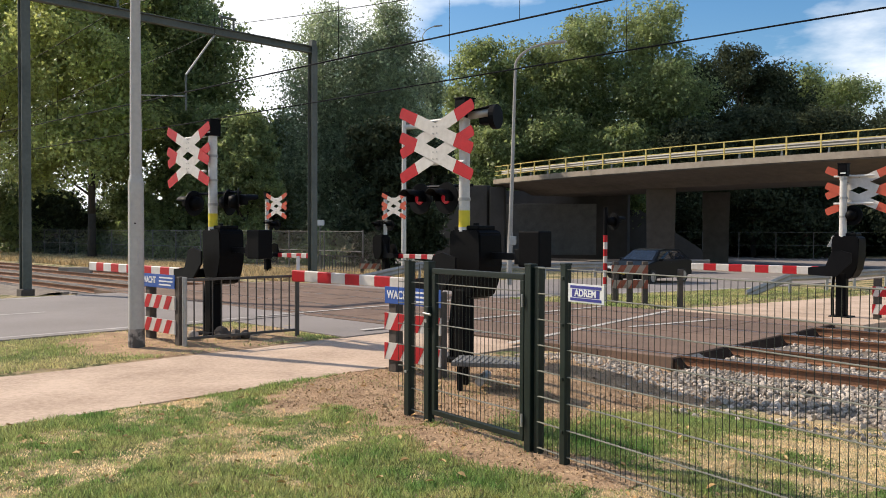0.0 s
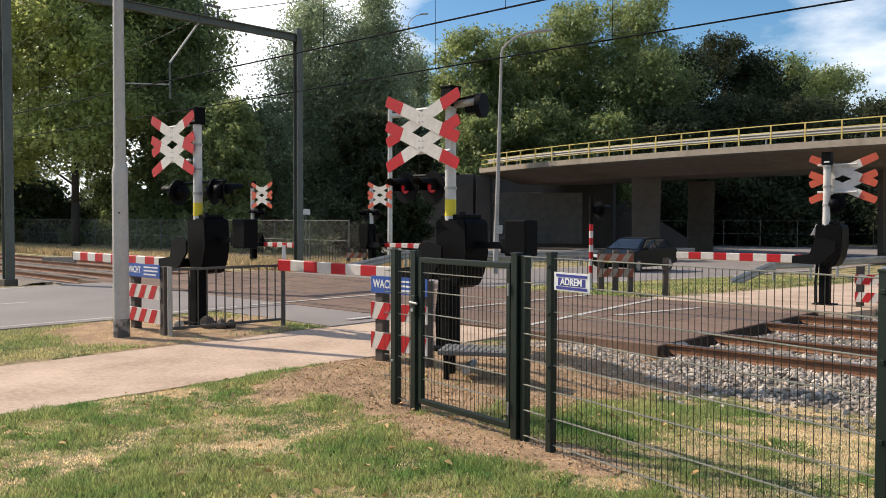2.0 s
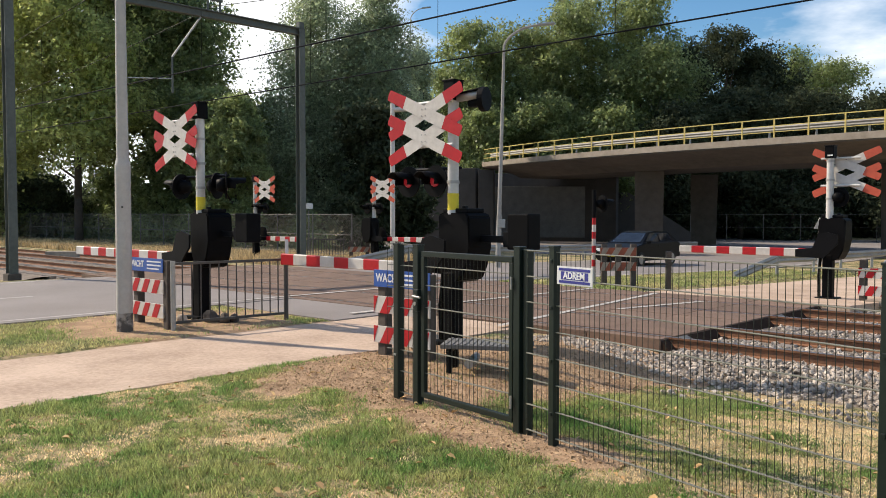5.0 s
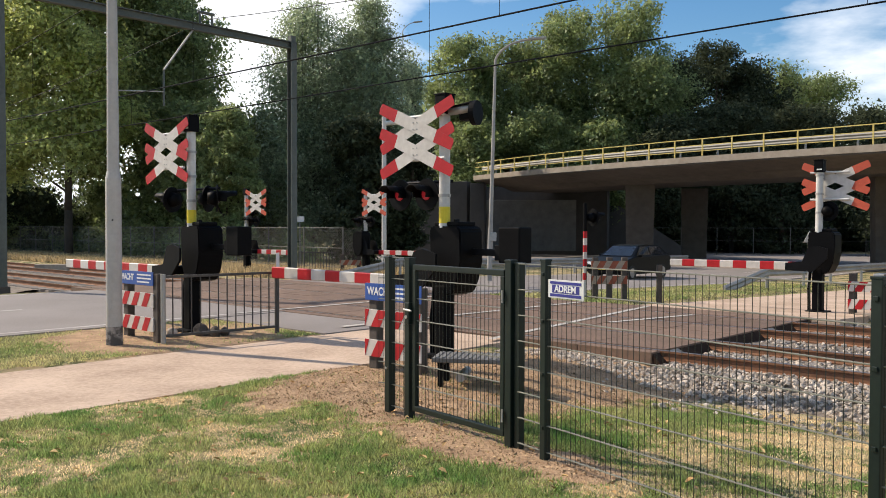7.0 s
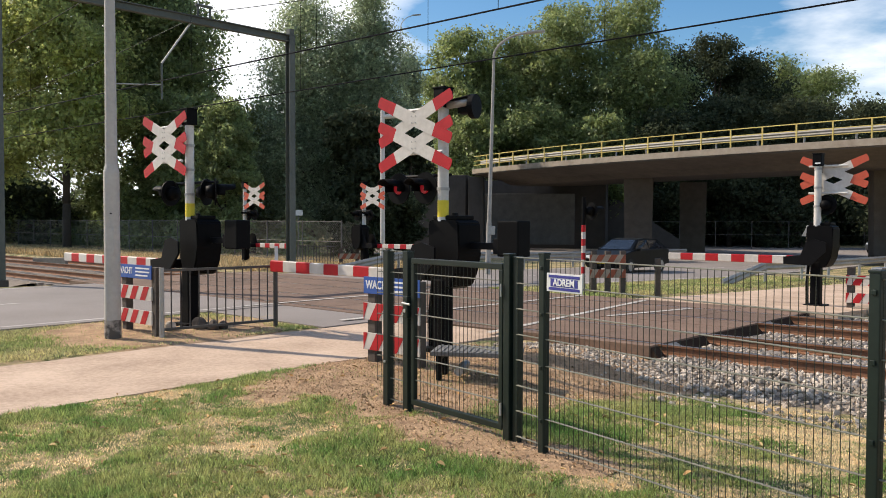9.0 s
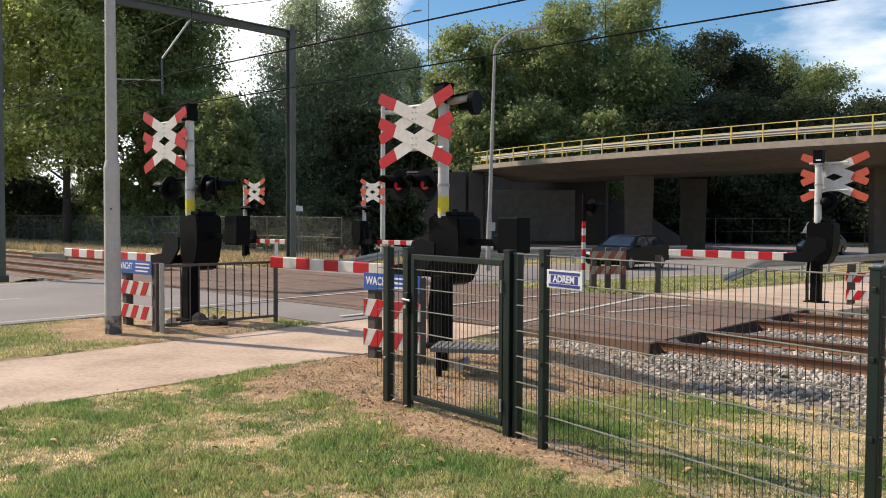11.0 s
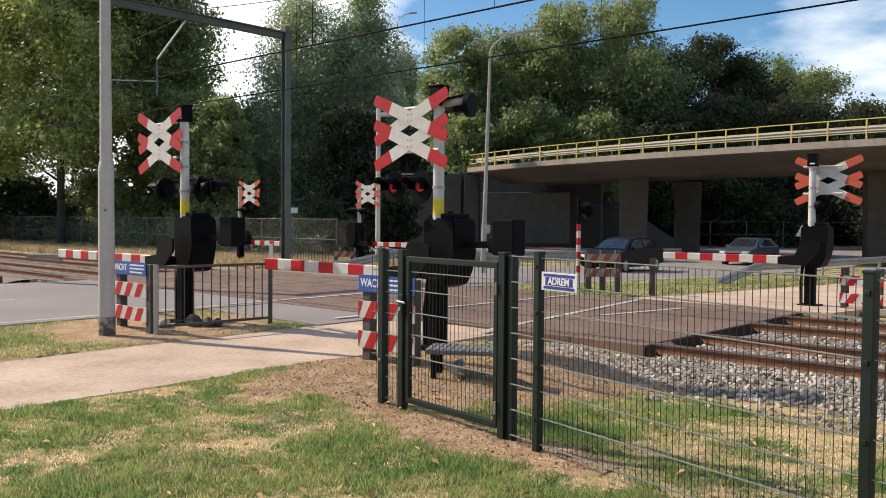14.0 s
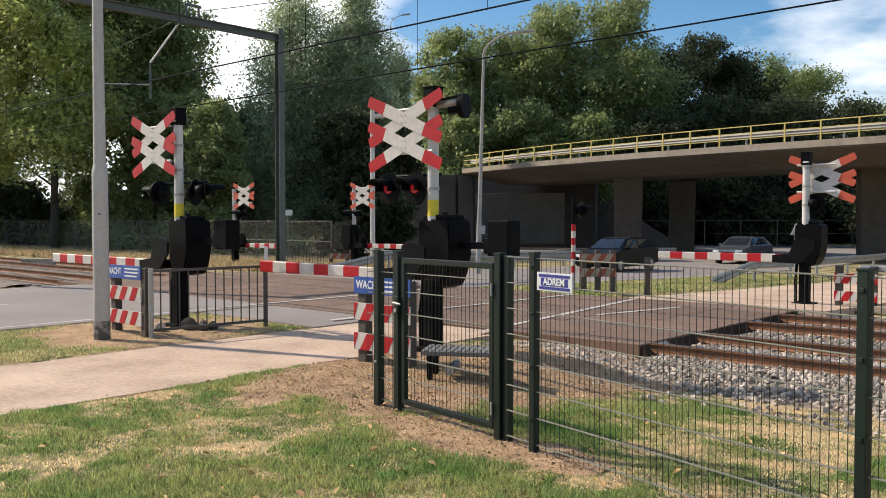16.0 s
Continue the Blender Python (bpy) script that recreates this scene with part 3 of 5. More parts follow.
# ---- trees ----


def leaf_cloud(blobs, count, size, rng, twigs=16):
    """Small leaf sprays gathered on twig ends round overlapping lumps, with gaps between the twigs."""
    cs = np.array([c for c, _ in blobs])
    rs = np.array([r for _, r in blobs])
    # twig ends over the skin and through the outer part of each lump
    m = len(blobs) * twigs
    own = np.repeat(np.arange(len(blobs)), twigs)
    d = rng.normal(size=(m, 3))
    d /= np.linalg.norm(d, axis=1)[:, None]
    ends = cs[own] + d * rs[own] * (rng.uniform(0.35, 1.08, m) ** 0.6)[:, None]
    reach = rs[own].max(axis=1) * rng.uniform(0.22, 0.42, m)
    weight = reach ** 2
    pick = rng.choice(m, count, p=weight / weight.sum())
    off = rng.normal(size=(count, 3)) * reach[pick][:, None] * np.array((0.72, 0.72, 0.55))
    off -= d[pick] * (np.linalg.norm(off, axis=1) * 0.25)[:, None]
    c = ends[pick] + off
    nrm = d[pick] * 0.6 + rng.normal(size=(count, 3)) * 0.6
    nrm[:, 2] += 0.45
    nrm /= np.linalg.norm(nrm, axis=1)[:, None]
    e1 = np.cross(nrm, rng.normal(size=(count, 3)))
    e1 /= np.linalg.norm(e1, axis=1)[:, None] + 1e-9
    e2 = np.cross(nrm, e1)
    s = (size * rng.uniform(0.55, 1.4, count))[:, None]
    # some of the sprays are larger ones deep inside the lumps
    deep = rng.uniform(0, 1, count) < 0.14
    home = own[pick]
    c[deep] = (cs[home] + rng.normal(size=(count, 3)) * rs[home] * 0.36)[deep]
    s[deep] *= 1.5
    droop = np.array((0, 0, 0.3)) * s
    v = np.stack([c - e1 * s * 0.8 - e2 * s * 0.6, c - e1 * s * 0.4 + e2 * s * 0.75, c + e1 * s * 0.85 - droop], 1).reshape(-1, 3)
    return v, np.arange(3 * count).reshape(-1, 3)


def cloud_mesh(name, v, f, material):
    me = bpy.data.meshes.new(name)
    me.vertices.add(len(v)); me.loops.add(f.size); me.polygons.add(len(f))
    me.vertices.foreach_set("co", v.astype(np.float32).ravel())
    me.loops.foreach_set("vertex_index", f.astype(np.int32).ravel())
    me.polygons.foreach_set("loop_start", np.arange(len(f), dtype=np.int32) * 3)
    me.update(calc_edges=True)
    me.materials.append(material)
    return me


def tree(x, y, height, spread, leaf, seed, label, base_z=-0.4, trunk=0.28, low=0.2, count=15000, size=0.22, column=False, lumps=26):
    rng = np.random.default_rng(seed)
    t = thing("tree", pose(x, y, base_z), label, "tree", "trees round the crossing")
    blobs = []
    for i in range(lumps):
        h = rng.uniform(low, 0.94)
        if column:
            env = spread * min(1.0, (1.02 - h) / 0.30) ** 0.8 * (0.8 + 0.2 * min(1, h / 0.35))
        else:
            env = spread * (1 - ((h - 0.5) / 0.55) ** 2) ** 0.6 if abs(h - 0.5) < 0.55 else spread * 0.2
        ang = rng.uniform(0, 6.283)
        off = env * rng.uniform(0.20, 0.82)
        if column:
            off *= 0.85
        r = max(0.55, env * rng.uniform(0.38, 0.55) if column else env * rng.uniform(0.26, 0.46))
        blobs.append((np.array([off * math.cos(ang), off * math.sin(ang), h * height]), np.array([r, r, r * (1.35 if column else 0.85)])))
    wide = 0.34 if column else 0.55
    blobs.append((np.array([0, 0, height * 0.87]), np.array([spread * wide, spread * wide, height * 0.13])))
    v, f = leaf_cloud(blobs, count, size, rng)
    crown = new("crown", cloud_mesh("crown", v, f, M_LEAF[leaf]))
    crown.parent = t
    # trunk and limbs
    bm = B()
    lean = rng.uniform(-0.4, 0.4, 2)
    prev = Vector((0, 0, -0.3))
    steps = 5
    for i in range(steps):
        k1 = (i + 1) / steps
        q = Vector((lean[0] * k1, lean[1] * k1, height * 0.8 * k1))
        tube(bm, prev, q, trunk * (1 - 0.8 * i / steps), trunk * (1 - 0.8 * k1), 9)
        prev = q
    for c, r in blobs[:16]:
        h0 = max(height * 0.14, c[2] * 0.62)
        s = Vector((lean[0] * h0 / height, lean[1] * h0 / height, h0))
        e = Vector(c)
        mid = s.lerp(e, 0.55) + Vector((0, 0, -0.06 * height * rng.uniform(0, 1)))
        rr = trunk * 0.34 * (1 - 0.6 * h0 / height)
        tube(bm, s, mid, rr, rr * 0.65, 6)
        tube(bm, mid, e, rr * 0.65, rr * 0.2, 6)
    part("trunk", bm, M_BARK, t, smooth=True)
    return t


BROAD = "broad leafy tree in late summer green"
PALE = "leafy tree with yellowish green sunlit foliage"
TALL = "tall slender grey-green tree with dense foliage"
DARK = "dark green tree with shade put into its leaf colour"
# left of the road, behind the mesh fence
for x, y, h, s, leaf, label, c, low, lumps in (
        (-23.8, 52, 19.5, 5.0, 1, PALE, 64000, 0.28, 60), (-21.4, 59, 22.5, 5.8, 0, BROAD, 72000, 0.30, 84), (-33.5, 57, 22, 7.6, 1, PALE, 50000, 0.30, 66),
        (-40, 64, 24, 8.5, 0, BROAD, 20000, 0.2, 40),
        (-18.2, 55, 10.4, 3.2, 0, BROAD, 30000, 0.08, 50), (-15.2, 52, 9.8, 2.6, 0, BROAD, 26000, 0.06, 46),
        (-11.7, 44, 8.5, 1.65, 0, PALE, 42000, 0.05, 60), (-13.8, 58, 10.4, 2.9, 0, BROAD, 24000, 0.05, 46),
        (-26, 63, 5.6, 3.8, 0, BROAD, 18000, 0.02, 36), (-33, 62, 6.4, 4.4, 0, BROAD, 16000, 0.02, 36), (-20.5, 66, 6.4, 4.2, 0, BROAD, 16000, 0.02, 36), (-30, 60, 4.6, 3.2, 3, DARK, 10000, 0.02, 30)):
    tree(x, y, h, s, leaf, int(abs(x) * 10 + y), label, low=low, count=c, size=0.14 if y > 50 else 0.085, lumps=lumps)
# the tall pair
tree(-9.7, 58, 17.8, 4.5, 2, 71, TALL, column=True, low=0.06, count=110000, size=0.095, trunk=0.3, lumps=90)
tree(-5.6, 57, 18.2, 3.1, 2, 72, TALL, column=True, low=0.06, count=80000, size=0.095, trunk=0.3, lumps=90)
# Low trees whose dark leaf colour carries the shade below the tall pair.
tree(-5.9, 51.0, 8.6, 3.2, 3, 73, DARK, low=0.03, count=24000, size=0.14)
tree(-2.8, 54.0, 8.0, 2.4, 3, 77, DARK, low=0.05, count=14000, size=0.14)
tree(-3.4, 66, 15.6, 1.5, 2, 74, TALL, column=True, low=0.05, count=22000, size=0.11, lumps=40)
# beyond the overpass
for x, y, h, s, leaf, label, c in (
        (0.8, 84, 21.8, 4.9, 0, PALE, 46000), (5.6, 87, 22.6, 5.6, 0, BROAD, 46000), (11.6, 86, 25.0, 6.4, 0, BROAD, 56000), (17.4, 85, 25.8, 6.6, 0, BROAD, 60000),
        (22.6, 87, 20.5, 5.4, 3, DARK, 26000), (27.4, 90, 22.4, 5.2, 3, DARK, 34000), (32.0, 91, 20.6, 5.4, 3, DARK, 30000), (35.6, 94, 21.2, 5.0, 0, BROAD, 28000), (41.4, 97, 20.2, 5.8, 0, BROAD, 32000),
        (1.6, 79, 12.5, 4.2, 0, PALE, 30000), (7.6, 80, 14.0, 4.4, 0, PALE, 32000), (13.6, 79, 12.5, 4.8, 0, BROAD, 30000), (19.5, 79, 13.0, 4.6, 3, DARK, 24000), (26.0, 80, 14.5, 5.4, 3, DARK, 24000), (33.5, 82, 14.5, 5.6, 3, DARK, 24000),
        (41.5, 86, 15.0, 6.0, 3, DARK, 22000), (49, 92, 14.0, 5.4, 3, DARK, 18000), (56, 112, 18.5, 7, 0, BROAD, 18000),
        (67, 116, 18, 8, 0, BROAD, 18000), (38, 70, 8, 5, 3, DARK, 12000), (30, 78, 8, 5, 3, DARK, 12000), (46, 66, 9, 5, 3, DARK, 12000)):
    tree(x, y, h, s, leaf, int(x * 10 + y), label, base_z=-0.7, low=0.14 if h > 12 else 0.02, count=c, size=0.16, lumps=76)


def far_woods():
    """A closing belt of woodland far behind everything and around the camera."""
    rng = np.random.default_rng(12)
    blobs = []
    for i in range(230):
        ang = rng.uniform(0, 6.283)
        d = rng.uniform(150, 190)
        r = rng.uniform(5, 8)
        x, y = d * math.sin(ang), d * math.cos(ang)
        blobs.append((np.array([x, y, rng.uniform(-2, 3)]), np.array([r, r, r])))
    v, f = leaf_cloud(blobs, 40000, 1.2, rng)
    return tagged(new("far_woods", cloud_mesh("far_woods", v, f, M_LEAF[3])), "belt of dark woodland in the distance", "woods", kind="stuff")


far_woods()


def undergrowth():
    """Bushes along the mesh fence and below the overpass."""
    rng = np.random.default_rng(5)
    blobs = []
    for i in range(60):
        a = rng.uniform(-80, -35)
        p = at(a, rng.uniform(25.2, 29))
        r = rng.uniform(0.7, 1.5)
        blobs.append((np.array([p.x, p.y, r * 0.6 - 0.3]), np.array([r, r, r * 1.1])))
    v, f = leaf_cloud(blobs, 40000, 0.12, rng)
    return tagged(new("undergrowth", cloud_mesh("undergrowth", v, f, M_LEAF[0])), "rough bushes growing along the mesh fence", "bushes", kind="stuff")


undergrowth()


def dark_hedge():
    """Dense growth filling the gap behind the overpass; its shade is in the leaf colour."""
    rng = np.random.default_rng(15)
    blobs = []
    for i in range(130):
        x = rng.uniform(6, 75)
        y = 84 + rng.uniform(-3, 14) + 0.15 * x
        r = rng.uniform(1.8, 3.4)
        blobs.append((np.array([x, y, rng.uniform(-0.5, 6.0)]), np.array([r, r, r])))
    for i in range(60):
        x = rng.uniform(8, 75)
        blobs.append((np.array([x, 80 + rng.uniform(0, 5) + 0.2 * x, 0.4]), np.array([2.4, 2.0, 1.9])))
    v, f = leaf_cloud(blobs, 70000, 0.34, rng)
    return tagged(new("hedge", cloud_mesh("hedge", v, f, M_LEAF[3])), "dense growth with shade put into its leaf colour behind the overpass", "bushes", kind="stuff")


dark_hedge()

# ---- green mesh fence and gate ----
FENCE_TOP = 1.44


def rz_of(p, q):
    return math.degrees(math.atan2(q[1] - p[1], q[0] - p[0]))


def fence_post(parent, m, height, w=0.06, d=0.06, name="post", cap=True):
    bm = B()
    box(bm, (0, 0, height / 2 - 0.1), (w, d, height + 0.2), bev=0.006)
    ob = part(name, bm, M_GREEN, parent)
    ob.matrix_local = m
    if cap:
        bm = B()
        box(bm, (0, 0, height + 0.004), (w + 0.008, d + 0.008, 0.016), bev=0.004)
        part("cap", bm, M_GREEN, ob, "black plastic post cap")
    return ob


def mesh_panel(parent, m, length, z0, z1, rows, name="mesh_panel"):
    """Welded double-wire mesh: uprights every 5 cm, a pair of wires every 20 cm."""
    p = new(name)
    p.parent = parent
    p.matrix_local = m
    bm = B()
    tube(bm, (0, 0, z0), (0, 0, z1), 0.0025, seg=5)
    up = mesh_of("upright_wire", bm, M_WIRE)
    k = int(length / 0.05)
    for i in range(k + 1):
        piece("upright_wire", up, p, pose(i * length / k, 0, 0))
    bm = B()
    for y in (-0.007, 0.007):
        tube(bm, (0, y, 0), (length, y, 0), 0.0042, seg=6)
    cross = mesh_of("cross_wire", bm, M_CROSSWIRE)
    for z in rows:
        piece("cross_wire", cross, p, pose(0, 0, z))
    return p


FA, FB = Vector((0.685, 6.33, 0)), Vector((2.115, 4.23, 0))
FDIR = (FB - FA).normalized()
FANG = rz_of(FA, FB)
ROWS = [0.065 + 0.2 * i for i in range(8)]


def build_fence():
    t = thing("mesh_fence", Matrix.Translation(FA) @ pose(0, 0, 0, 0, 0, FANG), "dark green double-wire mesh fence with square posts", "fence")
    pitch = (FB - FA).length
    for i in range(3):
        post = fence_post(t, pose(i * pitch, 0, 0), 1.50)
        for z in (0.25, 0.65, 1.05, 1.4):
            bm = B()
            box(bm, (0, -0.034, z), (0.026, 0.010, 0.026), bev=0.004)
            part("clamp", bm, M_GREEN, post)
        if i < 2:
            mesh_panel(t, pose(i * pitch + 0.03, 0.0, 0), pitch - 0.06, 0.03, FENCE_TOP + 0.03, ROWS)
    # short infill between the gate's hinge post and the first fence post
    h = 0.30
    mesh_panel(t, pose(-h - 0.02, 0, 0), h, 0.03, FENCE_TOP, ROWS, "infill_panel")
    return t


build_fence()

G0, G1, G2 = Vector((-0.605, 7.98, 0)), Vector((-0.405, 7.74, 0)), Vector((0.45, 6.70, 0))


def build_gate():
    ang = rz_of(G1, G2)
    t = thing("mesh_gate", Matrix.Translation(G1) @ pose(0, 0, 0, 0, 0, ang), "closed dark green steel gate with mesh infill and lock box", "gate")
    span = (G2 - G1).length
    fence_post(t, pose(0, 0, 0), 1.46, 0.075, 0.075, "lock_post")
    fence_post(t, pose(span, 0, 0), 1.48, 0.07, 0.07, "hinge_post")
    fence_post(t, pose(span + 0.08, 0.02, 0), 1.46, 0.06, 0.06, "end_post")
    leaf = new("gate_leaf")
    leaf.parent = t
    leaf.matrix_local = pose(0.07, 0, 0)
    w = span - 0.13
    for name, c, s in (("top_rail", (w / 2, 0, 1.385), (w, 0.045, 0.05)), ("bottom_rail", (w / 2, 0, 0.10), (w, 0.045, 0.05)),
                       ("lock_stile", (0.02, 0, 0.74), (0.045, 0.045, 1.24)), ("hinge_stile", (w - 0.02, 0, 0.74), (0.045, 0.045, 1.24))):
        bm = B()
        box(bm, c, s, bev=0.006)
        part(name, bm, M_GREEN, leaf)
    bm = B()
    tube(bm, (0, 0, 0.12), (0, 0, 1.37), 0.0028, seg=5)
    up = mesh_of("upright_wire", bm, M_WIRE)
    for i in range(1, int(w / 0.05)):
        piece("upright_wire", up, leaf, pose(i * 0.05, 0.012, 0))
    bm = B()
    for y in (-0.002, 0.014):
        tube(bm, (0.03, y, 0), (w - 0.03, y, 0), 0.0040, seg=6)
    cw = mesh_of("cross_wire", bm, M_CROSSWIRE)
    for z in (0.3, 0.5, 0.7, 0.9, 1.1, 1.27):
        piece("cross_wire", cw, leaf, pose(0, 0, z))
    bm = B()
    box(bm, (0.02, -0.01, 0.96), (0.07, 0.09, 0.2), bev=0.01)
    lock = part("lock_box", bm, M_GREEN, t)
    bm = B()
    tube(bm, (0.02, -0.055, 1.0), (0.02, -0.085, 1.0), 0.012)
    tube(bm, (0.02, -0.085, 1.0), (0.13, -0.085, 0.995), 0.010)
    part("handle", bm, M_GALV, lock, "bare metal lever handle")
    bm = B()
    tube(bm, (0.02, -0.055, 0.93), (0.02, -0.062, 0.93), 0.018)
    part("keyhole_plate", bm, M_GALV, lock)
    for z in (0.25, 1.2):
        bm = B()
        tube(bm, (span - 0.045, -0.05, z - 0.05), (span - 0.045, -0.05, z + 0.05), 0.009)
        part("hinge", bm, M_GALV, t)
    # narrow infill and outer post to the path side
    outer = math.degrees(math.atan2(*(G1 - G0).yx))
    d = (G1 - G0).length
    back = Matrix.Translation(Vector((0, 0, 0))) @ pose(0, 0, 0, 0, 0, outer - ang + 180)
    fence_post(t, back @ pose(d, 0, 0), 1.46, 0.075, 0.075, "outer_post")
    mesh_panel(t, back @ pose(0.04, 0, 0), d - 0.08, 0.05, 1.44, ROWS, "side_infill")
    mesh_panel(t, back @ pose(d + 0.04, 0, 0) @ pose(0, 0, 0, 0, 0, 20), 0.10, 0.22, 1.44, ROWS[1:], "end_infill")
    bm = B()
    box(bm, (0, -0.045, 0.42), (0.03, 0.012, 0.02), bev=0.003)
    bolt = part("bolt", bm, M_GALV, t)
    bolt.matrix_local = back @ pose(d, 0.0, 0) @ pose(0, 0, 0, 0, 0, 180)
    return t


build_gate()


def build_name_board():
    """The small board wired to the fence."""
    t = thing("fence_board", Matrix.Translation(FA + FDIR * 0.05) @ pose(0, 0, 0, 0, 0, FANG) @ pose(0, -0.025, 1.30), "white and blue name board wired to the mesh fence", "sign")
    bm = B()
    box(bm, (0.20, 0, 0), (0.38, 0.006, 0.135), bev=0.002)
    part("board", bm, M_WARN, t)
    for z in (0.045, -0.045):
        bm = B()
        box(bm, (0.20, -0.004, z), (0.33, 0.004, 0.020))
        part("blue_bar", bm, M_NAVY, t)
    bm = B()
    box(bm, (0.20, -0.004, 0), (0.29, 0.003, 0.058))
    part("blue_field", bm, M_NAVY, t)
    words("lettering", "ADREM", 0.070, M_LETTER, t, pose(0.20, -0.0065, 0, 90, 0, 0))
    return t


build_name_board()

# ---- crossing signals ----


def boom_pieces(parent, length, r0, r1, start, z, first_red=True):
    """Red and white lengths of a barrier boom along -x."""
    boom = new("boom")
    boom.parent = parent
    k = max(4, round(length / 0.33))
    for i in range(k):
        x0, x1 = start + length * i / k, start + length * (i + 1) / k
        h0, h1 = r0 + (r1 - r0) * i / k, r0 + (r1 - r0) * (i + 1) / k
        bm = B()
        vs = []
        for x, h in ((x0, h0), (x1, h1)):
            for y, zz in ((-0.035, -0.42), (-0.035, 0.42), (-0.015, 0.5), (0.015, 0.5), (0.035, 0.42), (0.035, -0.42), (0.015, -0.5), (-0.015, -0.5)):
                vs.append(bm.verts.new((-x, y, z + zz * h)))
        for q in range(8):
            bm.faces.new((vs[q], vs[(q + 1) % 8], vs[8 + (q + 1) % 8], vs[8 + q]))
        bm.faces.new(vs[:8]); bm.faces.new(vs[8:][::-1])
        red = (i % 2 == 0) == first_red
        part("red_band" if red else "white_band", bm, M_RED if red else M_WHITE, boom)
    return boom


def blade(cx, cz, ang, length, w):
    """Outline pieces of one cross blade: red end, white middle, red end, with rounded tips."""
    out = []
    red = 0.345
    L = length / 2
    for x0, x1 in ((-L, -L + red), (-L + red, L - red), (L - red, L)):
        pts = []
        if x0 <= -L:
            pts += [(x1, -w / 2), (x1, w / 2)] + [(x0 + 0.03 * (1 - math.sin(t)), w / 2 * math.cos(t)) for t in (0.5, 1.0, 1.57, 2.14, 2.64)]
        elif x1 >= L:
            pts += [(x0, w / 2), (x0, -w / 2)] + [(x1 - 0.03 * (1 - math.sin(t)), -w / 2 * math.cos(t)) for t in (0.5, 1.0, 1.57, 2.14, 2.64)]
        else:
            pts += [(x0, -w / 2), (x1, -w / 2), (x1, w / 2), (x0, w / 2)]
        c, s = math.cos(radians(ang)), math.sin(radians(ang))
        out.append([(cx + x * c - z * s, cz + x * s + z * c) for x, z in pts])
    return out


def cross_sign(parent, cx, cz, y, red, turn=0):
    """A double warning cross, four blades bolted in two layers."""
    cross = new("warning_cross")
    cross.parent = parent
    cross.matrix_local = pose(cx, y, cz, 0, 0, turn)
    for dz in (0.172, -0.172):
        for ang, layer in ((-23.5, 0.0), (23.5, 0.012)):
            for i, o in enumerate(blade(0, dz, ang, 1.49, 0.172)):
                bm = B()
                prism(bm, o, 0.005, pose(0, layer, 0))
                part("white_middle" if i == 1 else "red_tip", bm, M_WHITE if i == 1 else red, cross)
        for dx in (-0.035, 0.035):
            for dzz in (-0.045, 0.045):
                bm = B()
                tube(bm, (dx, -0.008, dz + dzz), (dx, -0.002, dz + dzz), 0.011, seg=8)
                part("bolt", bm, M_GALV, cross)
    for z in (0.3, -0.28):
        bm = B()
        tube(bm, (-0.30, 0.045, z), (0.5, 0.045, z), 0.024, seg=8)
        part("bracket", bm, M_WHITEPOST, cross)
    return cross


def flasher(parent, x, y, z, turn, lit=True):
    """A round black backboard with a hooded red lens, looking along -y."""
    f = new("flasher")
    f.parent = parent
    f.matrix_local = pose(x, y, z, 0, 0, turn)
    bm = B()
    tube(bm, (0, 0.0, 0), (0, 0.02, 0), 0.215, seg=24)
    part("backboard", bm, M_BLACK, f)
    bm = B()
    tube(bm, (0, 0.02, 0), (0, 0.16, 0), 0.13, 0.09, seg=16)
    part("housing", bm, M_BLACK, f, smooth=True)
    bm = B()
    tube(bm, (0, -0.02, 0), (0, -0.002, 0), 0.07, 0.08, seg=20)
    part("lens", bm, M_LAMPRED if lit else M_LENS, f, "red signal lens")
    bm = B()
    ring = []
    for t in np.linspace(-20, 200, 15):
        c, s = math.cos(radians(t)), math.sin(radians(t))
        reach = 0.30 if 20 < t < 160 else 0.14
        ring.append([bm.verts.new((r * c, yy, r * s)) for r, yy in ((0.125, 0), (0.125, -reach), (0.117, -reach), (0.117, 0))])
    for p, q in zip(ring, ring[1:]):
        for i in range(4):
            bm.faces.new((p[i], p[(i + 1) % 4], q[(i + 1) % 4], q[i]))
    part("hood", bm, M_BLACK, f, smooth=True)
    return f


